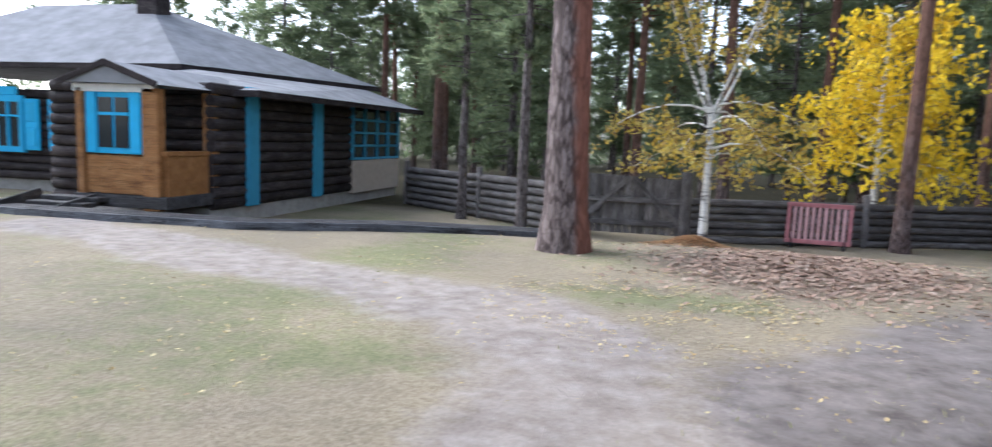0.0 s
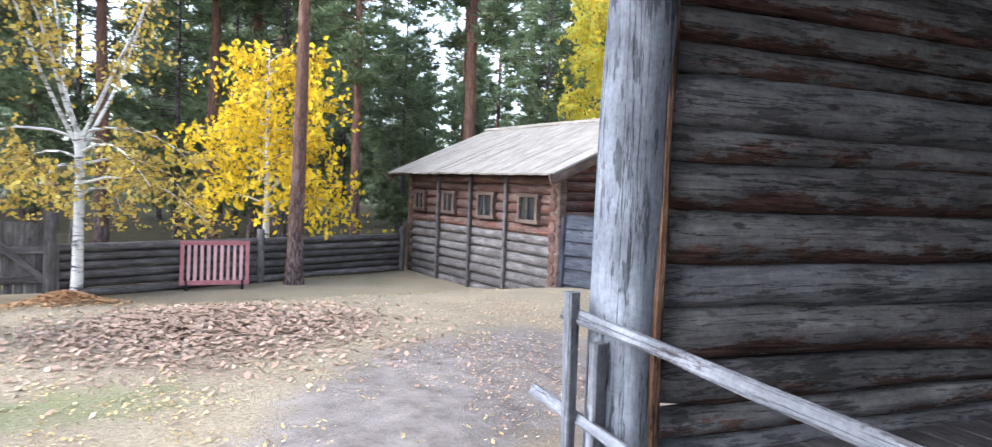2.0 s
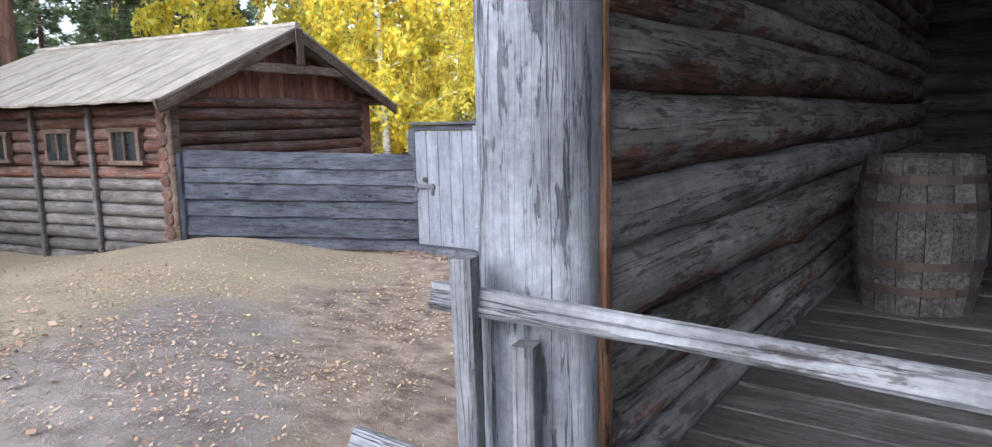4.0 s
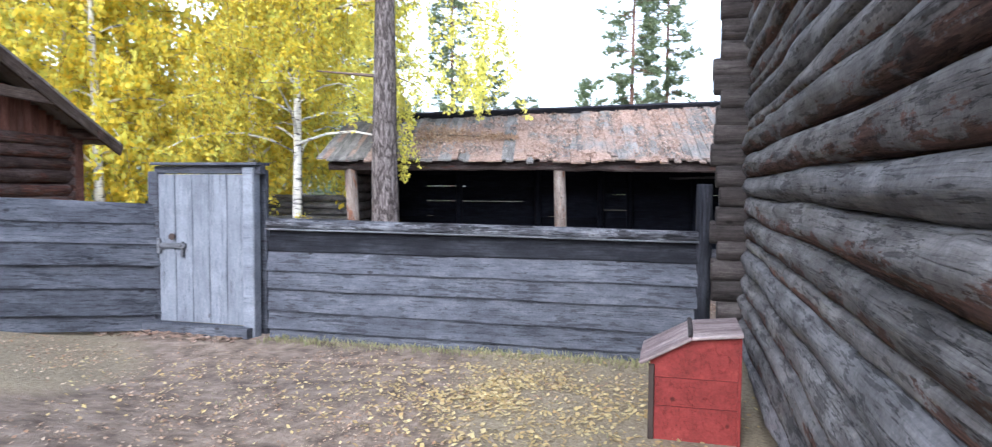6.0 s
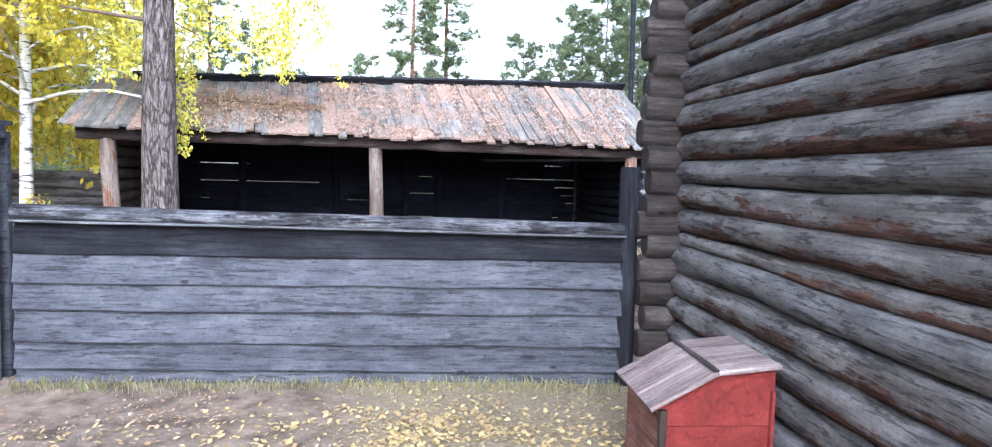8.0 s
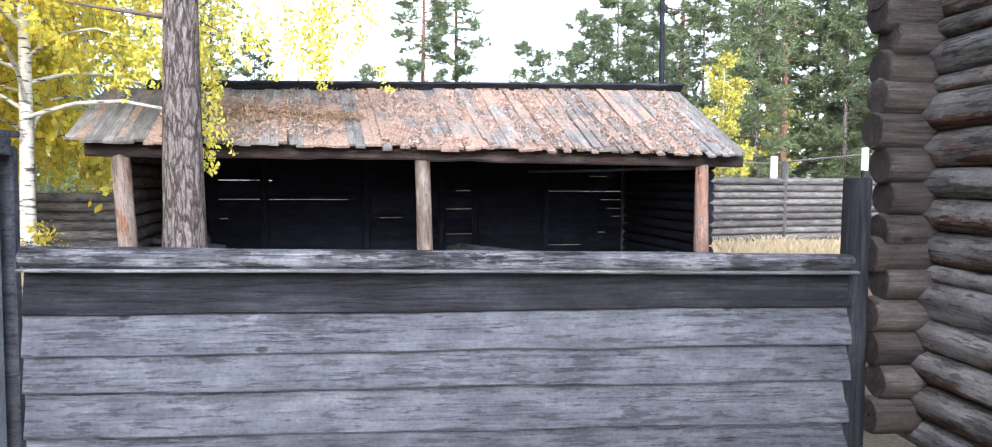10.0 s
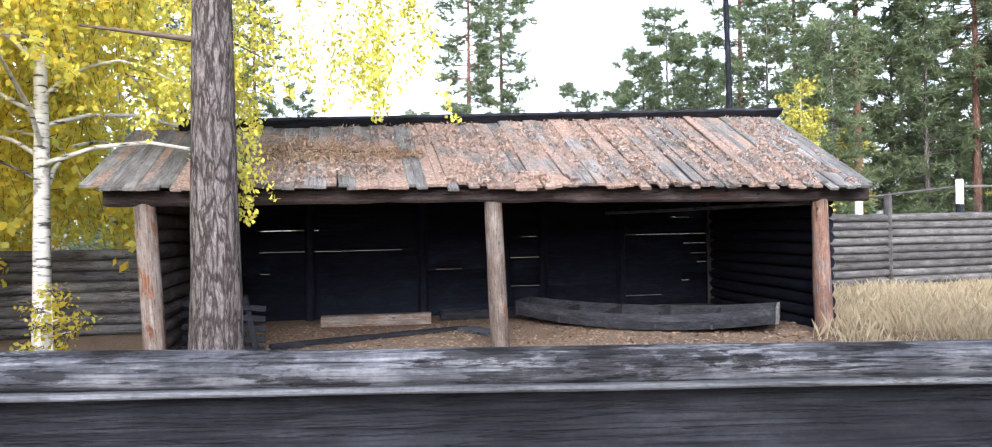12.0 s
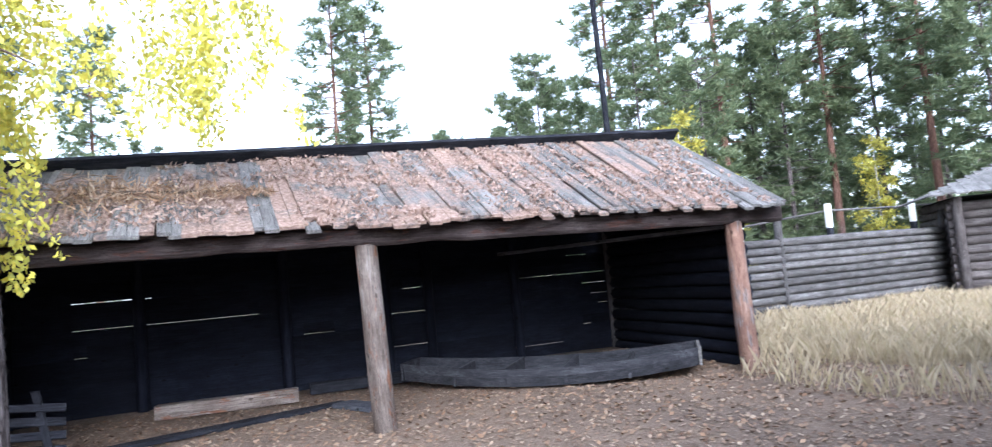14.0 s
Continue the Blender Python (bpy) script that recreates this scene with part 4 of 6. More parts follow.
def pink_rack():
    a, b = Vector((4.08, 16.12, 0.1)), Vector((5.14, 15.98, 0.1))
    g = thing("slatted_rack", (4.6, 16.05, 0.08), "faded pink slatted wooden rack leaning on log fence", "rack")
    lean = Vector((0.03, 0.13, 0))
    up = Vector((0, 0, 0.68)) + lean
    for f in (0.03, 0.97):
        beam(g, "crossbar", a + up * f, b + up * f, 0.07, 0.045, M_PINK, 1300, 90)
    for k in range(11):
        p = a + (b - a) * (0.03 + 0.94 * k / 10)
        beam(g, "slat", p, p + up, 0.062 if k in (0, 10) else 0.05, 0.025, M_PINK if k in (0, 10) else M_SLAT, 1301 + k)
    for f in (0.1, 0.9):
        p = a + (b - a) * f
        beam(g, "foot", (p.x, p.y, -0.02), (p.x, p.y, 0.16), 0.05, 0.05, M_PLANK_DARK, 1320)


pink_rack()


# ---- open shed ----
SX, RY0, RY1 = 17.04, 0.82, 10.48


def shed():
    g = thing("open_shed", (19, 5.6, 0), "long open-fronted log shed with a needle-strewn board roof", "shed")
    for y, lean in ((9.86, 0.05), (5.93, 0.04), (1.38, 0.03)):
        log(g, "front_post", (SX, y - lean, -0.08), (SX, y + lean, 1.84), 0.12, 0.108, M_RED_POST if y < 2 else M_SHED_POST, int(y * 10), "peeled red-grey log post", 14, 0.06)
    part("front_beam", plank_bm(5.3, 0.2, 0.22, 1401, 14, 0.014, 0.03, 0.012), M_TRIM_DARK, g, "hewn dark front beam", along((SX, RY0 - 0.1, 1.9), (SX, 5.9, 1.92), 90))
    part("front_beam", plank_bm(4.75, 0.18, 0.22, 1402, 14, 0.014, 0.03, 0.012), M_TRIM_DARK, g, "hewn dark front beam", along((SX, 5.55, 1.925), (SX, RY1 - 0.2, 1.9), 90))
    back, ridge_x, ridge_z, eave_x, eave_z = 21.0, 18.9, 3.24, 16.72, 2.0
    # back wall: stacked planks; short open joints let daylight in
    joints = [(0.2, ((2.76, 1.85),)), (0.46, ((4.85, 4.24), (1.45, 1.28))), (0.62, ()), (0.8, ((6.14, 5.69), (9.1, 8.95), (1.12, 0.9))), (0.97, ((4.87, 4.24), (1.25, 0.9))),
              (1.16, ((9.11, 6.75), (1.4, 0.9))), (1.34, ((2.67, 0.9), (4.6, 4.3))), (1.52, ((9.11, 8.15),)), (1.66, ((1.66, 1.25),)), (1.8, ()), (2.0, ()), (2.25, ())]
    edges = [9.85, 8.3, 6.4, 4.9, 4.2, 2.7, 0.76]
    low, r, n = -0.05, random.Random(60), 0
    open_below = ()
    for z, slits in joints:
        cuts = sorted(set(edges) | {y for s2 in open_below for y in s2}, reverse=True)
        for ya, yb in zip(cuts, cuts[1:]):
            mid_y = (ya + yb) / 2
            lift = 0.011 if any(y0 > mid_y > y1 for y0, y1 in open_below) else -0.012
            hgt = z - low - lift
            zc = low + lift + hgt / 2
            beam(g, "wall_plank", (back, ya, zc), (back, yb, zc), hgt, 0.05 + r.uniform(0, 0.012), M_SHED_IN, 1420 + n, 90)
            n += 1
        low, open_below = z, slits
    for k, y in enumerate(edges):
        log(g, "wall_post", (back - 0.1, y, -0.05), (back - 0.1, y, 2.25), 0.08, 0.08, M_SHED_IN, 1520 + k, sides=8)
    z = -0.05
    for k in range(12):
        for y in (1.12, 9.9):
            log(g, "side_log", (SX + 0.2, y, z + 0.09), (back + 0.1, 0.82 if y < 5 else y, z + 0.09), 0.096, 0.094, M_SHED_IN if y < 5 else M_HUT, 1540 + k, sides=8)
        z += 0.18
    for y in (1.12, 9.9):  # gable ends
        bm = bmesh.new()
        vs = [bm.verts.new((x, y + dy, zz)) for dy in (-0.03, 0.03) for x, zz in ((SX, 2.05), (back, 2.05), (ridge_x, 3.15 if y < 5 else 2.8))]
        bm.faces.new(vs[:3])
        bm.faces.new(list(reversed(vs[3:])))
        for i in range(3):
            bm.faces.new((vs[i], vs[i + 3], vs[(i + 1) % 3 + 3], vs[(i + 1) % 3]))
        bmesh.ops.recalc_face_normals(bm, faces=bm.faces)
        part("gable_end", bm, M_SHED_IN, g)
    # roof boards, uneven at the eave; the old ridge has sunk towards the north
    def ridge(y):
        return ridge_z - 0.043 * max(0.0, y - 2.0)
    n = 84
    r = random.Random(5)
    w = (RY1 - RY0) / n
    for j in range(n):
        y = RY0 + w * (j + 0.5)
        dz = r.uniform(-0.015, 0.02)
        ex = r.uniform(-0.075, 0.045)
        k = (ridge(y) - eave_z) / (ridge_x - eave_x)
        beam(g, "roof_board", (eave_x + ex, y + r.uniform(-0.02, 0.02), eave_z + k * ex + dz), (ridge_x, y, ridge(y) + dz), w * r.uniform(0.98, 1.25), 0.035, M_ROOF_BARE if r.random() < (0.5 if y > 6.8 else 0.92 if y < 1.6 else 0.16) else M_SHED_ROOF, 1600 + j)
        if j % 2 == 0:
            beam(g, "roof_board", (back + 0.35, y + w / 2, 2.0), (ridge_x, y + w / 2, ridge(y)), 2 * w + 0.02, 0.035, M_SHED_ROOF, 1700 + j)
    for j in range(14):  # a second, sparser layer of boards
        y = RY0 + 0.2 + (RY1 - RY0 - 0.4) * r.random()
        k = (ridge(y) - eave_z) / (ridge_x - eave_x)
        x0 = eave_x + r.uniform(-0.08, 0.25)
        beam(g, "cover_board", (x0, y, eave_z + k * (x0 - eave_x) + 0.045), (ridge_x - 0.03, y + r.uniform(-0.05, 0.05), ridge(y) + 0.03), 0.13, 0.03, M_SHED_ROOF, 1760 + j)
    beam(g, "ridge_board", (ridge_x - 0.1, RY0 - 0.05, ridge_z + 0.07), (ridge_x - 0.1, 9.9, ridge(9.9) + 0.06), 0.2, 0.05, M_PLANK_DARK, 1790, 35)
    beam(g, "ridge_board", (ridge_x + 0.08, RY0 - 0.05, ridge_z + 0.07), (ridge_x + 0.08, 9.9, ridge(9.9) + 0.06), 0.2, 0.05, M_PLANK_DARK, 1791, -35)
    for x, zz in ((17.6, 2.38), (18.3, 2.8)):
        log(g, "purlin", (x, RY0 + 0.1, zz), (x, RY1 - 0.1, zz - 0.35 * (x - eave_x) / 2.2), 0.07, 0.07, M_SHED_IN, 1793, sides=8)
    beam(g, "loose_pole", (17.1, 1.5, 1.78), (19.6, 3.5, 1.72), 0.06, 0.05, M_RAIL, 1795, 0, "pale pole laid under the beam")


shed()


def boat():
    a, b = Vector((17.45, 1.8, 0.02)), Vector((19.7, 4.9, 0.02))
    L = (b - a).length
    g = thing("rowing_boat", (18.4, 3.2, 0), "old grey flat-bottomed wooden boat lying in the shed", "boat")
    base = along(a, b)

    def half_width(u):
        return 0.16 + 0.42 * math.sin(math.pi * min(1, 0.12 + 0.8 * u))
    for sgn in (-1, 1):
        for lo, hi in ((0.0, 0.12), (0.115, 0.22)):
            bm = bmesh.new()
            rows = []
            for i in range(13):
                u = i / 12
                w = half_width(u)
                up = 0.12 * (2 * u - 1) ** 2
                rows.append([bm.verts.new((L * u, sgn * (w + f * 0.25 + t), f + up)) for f, t in ((lo, 0), (lo, 0.022), (hi, 0.022), (hi, 0))])
            for p, q in zip(rows, rows[1:]):
                for k in range(4):
                    bm.faces.new((p[k], p[(k + 1) % 4], q[(k + 1) % 4], q[k]))
            bm.faces.new(rows[0])
            bm.faces.new(list(reversed(rows[-1])))
            bmesh.ops.recalc_face_normals(bm, faces=bm.faces)
            part("side_strake", bm, M_BOAT, g, m=base)
    bm = bmesh.new()
    rows = [[bm.verts.new((L * i / 12, s * half_width(i / 12), z + 0.12 * (2 * i / 12 - 1) ** 2)) for s, z in ((-1, 0), (1, 0), (1, 0.02), (-1, 0.02))] for i in range(13)]
    for p, q in zip(rows, rows[1:]):
        for k in range(4):
            bm.faces.new((p[k], p[(k + 1) % 4], q[(k + 1) % 4], q[k]))
    bmesh.ops.recalc_face_normals(bm, faces=bm.faces)
    part("bottom", bm, M_BOAT, g, m=base)
    part("transom", box_bm(0.04, 2 * half_width(0) + 0.16, 0.22, 0.006), M_ROOF_BARE, g, m=base @ pose(0.0, 0, 0.23))
    part("transom", box_bm(0.04, 2 * half_width(1) + 0.16, 0.22, 0.006), M_BOAT, g, m=base @ pose(L, 0, 0.23))
    for u in (0.22, 0.42, 0.62, 0.8):
        part("rib", box_bm(0.04, 2 * half_width(u) + 0.1, 0.2, 0.006), M_BOAT, g, m=base @ pose(L * u, 0, 0.13))


boat()


def shed_clutter():
    g = tagged(beam(None, "squared_timber", (19.95, 8.1, 0.1), (19.85, 6.4, 0.1), 0.2, 0.17, M_SHED_POST, 1850), "squared brown timber lying on the shed floor", "timber")
    tagged(beam(None, "plank", (18.1, 8.7, 0.035), (19.0, 5.95, 0.035), 0.2, 0.05, M_PLANK_DARK, 1851), "long dark plank lying on the earth", "plank")
    tagged(beam(None, "plank", (20.2, 6.2, 0.1), (20.1, 4.4, 0.1), 0.22, 0.14, M_PLANK_DARK, 1852), "thick dark plank lying by the back wall", "plank")
    tagged(beam(None, "plank", (18.2, 5.7, 0.04), (18.9, 6.0, 0.04), 0.3, 0.05, M_PLANK, 1853), "short grey plank on the shed floor", "plank")
    r = thing("wooden_rack", (18.0, 9.3, 0), "broken grey slatted wooden rack leaning in the shed", "rack")
    for k in range(5):
        u = k / 4
        beam(r, "slat", (17.8 + 0.1 * u, 9.7, 0.1 + 0.55 * u), (18.0 + 0.1 * u, 8.75, 0.02 + 0.5 * u), 0.08, 0.025, M_PLANK_DARK, 1860 + k, 70)
    beam(r, "side_bar", (17.8, 9.62, 0.0), (18.0, 9.55, 0.75), 0.07, 0.04, M_PLANK_DARK, 1870, 90)
    beam(r, "side_bar", (17.95, 8.85, 0.0), (18.1, 9.0, 0.7), 0.07, 0.04, M_PLANK_DARK, 1871, 90)


shed_clutter()
log_fence("log_fence", [(20.9, 0.9, 0), (21.5, -3.6, 0), (21.9, -9.2, 0)], 1.68, 10, "tall grey log fence running from shed to hut", seed=1900, post_rad=0.09, post_extra=0.4)
log_fence("log_fence", [(20.3, 17.0, 0), (20.3, 13.4, 0), (20.2, 10.25, 0)], 1.3, 8, "dark log fence behind the birches", seed=2000, mat=M_LOG)


def hut():
    g = thing("log_hut", (20.5, -12, 0), "low log hut with a pale board hip roof", "hut")
    c = Vector((21.2, -8.75, 0))
    f, b = Vector((-0.69, -0.724, 0)), Vector((0.724, -0.69, 0))

    def q(u, v, z):
        p = c + f * u + b * v
        return (p.x, p.y, z)
    for k in range(11):
        z = -0.02 + 0.2 * k
        log(g, "wall_log", q(-0.2, 0, z + 0.1), q(7, 0, z + 0.1), 0.11, 0.105, M_HUT, 2100 + k, sides=8)
        log(g, "wall_log", q(0, -0.2, z + 0.2), q(0, 4, z + 0.2), 0.11, 0.105, M_HUT, 2120 + k, sides=8)
        log(g, "wall_log", q(7, 0, z + 0.2), q(7, 4, z + 0.2), 0.11, 0.105, M_HUT, 2140 + k, sides=6)
    log(g, "corner_post", q(0.0, -0.16, 0), q(0.0, -0.16, 2.3), 0.1, 0.1, M_HUT, 2160)
    log(g, "door_post", q(3.6, -0.14, 0), q(3.6, -0.14, 2.3), 0.1, 0.1, M_HUT, 2161)
    n = 34
    for j in range(n):
        u = -0.55 + 8.1 * (j + 0.5) / n
        top = min(1.0, (u + 0.75) / 2.6)
        beam(g, "roof_board", q(u, -0.6, 2.36 + 0.02 * (j % 2)), q(u, -0.6 + 2.6 * top, 2.36 + 0.95 * top), 0.25, 0.035, M_ROOF_BARE, 2170 + j)
    for j in range(20):
        v = -0.45 + 5.1 * (j + 0.5) / 20
        top = max(0.08, 1.0 - abs(v - 2.0) / 2.6)
        beam(g, "roof_board", q(-0.6, v, 2.36), q(-0.6 + 2.6 * top, v, 2.36 + 0.95 * top), 0.26, 0.035, M_ROOF_BARE, 2210 + j)
    beam(g, "roof_back", q(2.0, 2.0, 3.3), q(7.5, 2.0, 3.3), 0.3, 0.04, M_PLANK_DARK, 2240)
    beam(g, "ceiling_board", q(0, 2.0, 2.3), q(7, 2.0, 2.3), 4.0, 0.04, M_PLANK_DARK, 2241)


hut()


# ---- blue-shuttered house ----
def house():
    g = thing("log_house", (-8, 18, 0), "dark log house with sky-blue shutters and grey hip roof", "house")
    X, Y0, Y1 = -5.7, 13.4, 21.6
    yl, xl = 17.0, -19.0
    r = random.Random(21)
    zb = 0.3
    for k in range(11):
        z = zb + 0.2 * k
        log(g, "wall_log", (X, Y0, z + 0.1), (X, 19.0, z + 0.1), 0.11, 0.108, M_HOUSE_LOG, 2300 + k, sides=8)
        log(g, "wall_log", (-9.2, Y0 + 0.2, z + 0.1), (X, Y0 + 0.2, z + 0.1), 0.11, 0.108, M_HOUSE_LOG, 2320 + k, sides=8)
        log(g, "wall_log", (xl, yl, z + 0.1), (-9.0, yl, z + 0.1), 0.11, 0.108, M_HOUSE_LOG, 2340 + k, sides=8)
        log(g, "wall_log", (-9.1, Y0 + 0.2, z + 0.1), (-9.1, yl, z + 0.1), 0.11, 0.108, M_HOUSE_LOG, 2360 + k, sides=8)
    part("foundation", box_bm(3.6, 8.4, 0.5, 0.02), M_STONE, g, m=pose(-7.5, 17.6, 0.1))
    part("foundation", box_bm(10.2, 6.0, 0.6, 0.02), M_STONE, g, m=pose(-13.9, 20.1, 0.1))
    for y in (14.5, 17.0):
        part("corner_board", box_bm(0.08, 0.36, 2.2, 0.01), M_BLUE_DARK, g, m=pose(X + 0.12, y, zb + 1.1))
    # glazed veranda at the far end
    part("veranda_panel", box_bm(0.12, 2.9, 0.8, 0.01), M_BEIGE, g, m=pose(X + 0.08, 20.2, zb + 0.35))
    ver = part("veranda_window", box_bm(0.06, 2.9, 1.3, 0.0), M_GLASS, g, "blue-framed veranda glazing", pose(X + 0.06, 20.2, zb + 1.45))
    for y in (18.75, 19.45, 20.2, 20.9, 21.65):
        part("mullion", box_bm(0.12, 0.07, 1.3, 0.006), M_BLUE_DARK, ver, m=pose(X + 0.08, y, zb + 1.45))
    for z in (0.8, 1.12, 1.44, 1.76, 2.1):
        part("glazing_bar", box_bm(0.1, 2.95, 0.06, 0.006), M_BLUE_DARK, ver, m=pose(X + 0.09, 20.2, zb + z))
    # hip roof with a lower skirt
    bm = bmesh.new()
    ez, rz = 2.62, 5.0
    pts = [(-19.6, 16.4, 3.1), (-8.6, 16.4, 3.1), (-6.6, 22.6, 3.1), (-19.6, 22.6, 3.1)]
    top = [(-15.6, 19.5, rz), (-12.0, 19.5, rz)]
    v = [bm.verts.new(p) for p in pts] + [bm.verts.new(p) for p in top]
    for idx in ((0, 1, 5, 4), (1, 2, 5), (2, 3, 4, 5), (3, 0, 4), (3, 2, 1, 0)):
        bm.faces.new([v[i] for i in idx])
    bmesh.ops.recalc_face_normals(bm, faces=bm.faces)
    part("roof", bm, M_SHEET, g, "grey slate-like hip roof")
    bm = bmesh.new()
    lo = [(-8.2, 14.0, 2.4), (-5.1, 14.0, 2.4), (-5.1, 22.3, 2.42), (-9.6, 22.3, 2.42)]
    hi = [(-8.7, 16.5, 3.0), (-8.3, 16.5, 3.0), (-6.75, 22.0, 2.98), (-9.6, 22.0, 2.98)]
    v = [bm.verts.new(p) for p in lo + hi]
    for idx in ((0, 1, 5, 4), (1, 2, 6, 5), (2, 3, 7, 6), (4, 5, 6, 7), (3, 2, 1, 0), (0, 4, 7, 3)):
        bm.faces.new([v[i] for i in idx])
    bmesh.ops.recalc_face_normals(bm, faces=bm.faces)
    part("skirt_roof", bm, M_SHEET, g, "grey skirt roof over the annex")
    beam(g, "fascia", (-5.1, 13.95, 2.36), (-5.1, 22.35, 2.38), 0.12, 0.05, M_HOUSE_LOG, 2420, 90)
    beam(g, "fascia", (-8.2, 13.98, 2.36), (-5.08, 13.98, 2.36), 0.12, 0.05, M_HOUSE_LOG, 2421, 90)
    beam(g, "fascia", (-19.6, 16.36, 3.04), (-8.55, 16.36, 3.04), 0.13, 0.06, M_HOUSE_LOG, 2422, 90)
    beam(g, "fascia", (-8.58, 16.36, 3.04), (-6.56, 22.6, 3.04), 0.13, 0.06, M_HOUSE_LOG, 2423, 90)
    ch = part("chimney", box_bm(0.6, 0.6, 1.2, 0.02), M_HOUSE_LOG, g, m=pose(-11.6, 19.2, 5.1))
    part("chimney_cap", box_bm(0.85, 0.85, 0.12, 0.02), M_HOUSE_LOG, ch, m=pose(-11.6, 19.2, 5.75))
    # windows with open shutters
    for x in (-11.75, -13.9, -15.9):
        base = pose(x, yl - 0.14, 1.65)
        win = part("window", box_bm(0.7, 0.06, 1.1, 0.0), M_GLASS, g, m=base)
        for dx, dz, sx, sz, nm in ((0, 0.62, 0.95, 0.16, "window_frame"), (0, -0.62, 0.95, 0.14, "window_sill"), (-0.4, 0, 0.12, 1.2, "window_frame"), (0.4, 0, 0.12, 1.2, "window_frame"), (0, 0, 0.06, 1.1, "glazing_bar"), (0, 0.2, 0.7, 0.05, "glazing_bar")):
            part(nm, box_bm(sx, 0.1, sz, 0.01), M_BLUE, win, m=base @ pose(dx, -0.04, dz))
        part("carved_crest", box_bm(0.6, 0.08, 0.22, 0.03), M_BLUE, win, m=base @ pose(0, -0.05, 0.8))
        for dx in (-0.72, 0.72):
            part("shutter", box_bm(0.42, 0.06, 1.25, 0.012), M_BLUE, win, m=base @ pose(dx, -0.04, 0))
            part("shutter_panel", box_bm(0.28, 0.03, 0.45, 0.01), M_BLUE, win, m=base @ pose(dx, -0.08, 0.3))
            part("shutter_panel", box_bm(0.28, 0.03, 0.45, 0.01), M_BLUE, win, m=base @ pose(dx, -0.08, -0.3))
    # timber porch
    px0, px1, py0, py1 = -7.3, -5.75, 12.35, 13.5
    for x, y, w in ((px0, py0, 0.14), (-5.95, py0, 0.3), (px1, py1, 0.2), (px0, py1, 0.14)):
        part("porch_post", box_bm(w, 0.18, 1.95, 0.012), M_ORANGE, g, m=pose(x, y, 1.34))
    part("porch_floor", box_bm(1.8, 1.4, 0.2, 0.01), M_FLOOR, g, m=pose(-6.55, 12.95, 0.5))
    part("porch_panel", box_bm(1.3, 0.06, 0.62, 0.01), M_ORANGE, g, m=pose(-6.7, py0, 0.92))
    part("porch_panel", box_bm(0.06, 1.1, 0.66, 0.01), M_ORANGE, g, m=pose(px1, (py0 + py1) / 2, 0.92))
    part("porch_panel", box_bm(0.06, 1.1, 0.75, 0.01), M_ORANGE, g, m=pose(px0, (py0 + py1) / 2, 0.98))
    part("porch_rail", box_bm(0.1, 1.2, 0.08, 0.01), M_ORANGE, g, m=pose(px1, (py0 + py1) / 2, 1.29))
    w = part("porch_window", box_bm(1.1, 0.05, 1.0, 0.01), M_BLUE, g, "sky-blue porch window", pose(-6.67, py0 - 0.01, 1.76))
    for dx in (-0.16, 0.16):
        part("pane", box_bm(0.26, 0.03, 0.8, 0.0), M_GLASS, w, m=pose(-6.67 + dx, py0 - 0.04, 1.76))
    for dx in (-0.42, 0.42):
        part("shutter", box_bm(0.2, 0.04, 0.98, 0.008), M_BLUE, w, m=pose(-6.67 + dx, py0 - 0.05, 1.76))
    part("glazing_bar", box_bm(0.6, 0.02, 0.05, 0.0), M_BLUE, w, m=pose(-6.67, py0 - 0.065, 1.9))
    part("lintel", box_bm(1.55, 0.14, 0.13, 0.01), M_WHITE, g, m=pose(-6.65, py0 - 0.02, 2.31))
    bm = bmesh.new()
    tri = [(-7.5, 2.39), (-5.65, 2.36), (-6.62, 2.72)]
    v = [bm.verts.new((x, y, z)) for y in (12.1, 15.0) for x, z in tri]
    for idx in ((0, 1, 2), (5, 4, 3), (0, 2, 5, 3), (2, 1, 4, 5), (1, 0, 3, 4)):
        bm.faces.new([v[i] for i in idx])
    bmesh.ops.recalc_face_normals(bm, faces=bm.faces)
    part("porch_roof", bm, M_SHEET, g, "small grey gabled porch roof")
    for sgn in (-1, 1):
        beam(g, "barge_board", (-6.62, 12.08, 2.7), (-6.62 + sgn * 0.95, 12.08, 2.36), 0.1, 0.04, M_HOUSE_LOG, 2400, 90)
    for k in range(3):
        part("step", box_bm(1.1, 0.3, 0.07, 0.01), M_FLOOR, g, m=pose(-7.3, 12.15 - 0.28 * k, 0.52 - 0.07 * k))
    for x in (-8.2, -7.0):
        beam(g, "step_side", (x, 12.35, 0.52), (x, 11.35, 0.33), 0.22, 0.05, M_FLOOR, 2410, 90)


house()


def boardwalk():
    pts = [(-9.5, 11.6), (-7.2, 11.1), (-5.4, 10.85), (-3.4, 10.95), (-1.6, 11.7), (0.3, 12.7)]
    g = thing("boardwalk", (-4, 11.5, 0.4), "low plank boardwalk edge winding from house to gate", "boardwalk")
    for i, (a, b) in enumerate(zip(pts, pts[1:])):
        za, zb = ground_z(*a) + 0.06, ground_z(*b) + 0.06
        for off in (0.0, 0.2, 0.4):
            beam(g, "plank", (a[0], a[1] + off, za), (b[0], b[1] + off, zb), 0.19, 0.05, M_FLOOR, 2450 + i)
        beam(g, "kerb_board", (a[0], a[1] - 0.13, za - 0.01), (b[0], b[1] - 0.13, zb - 0.01), 0.11, 0.04, M_RAIL, 2460 + i, 90)


boardwalk()


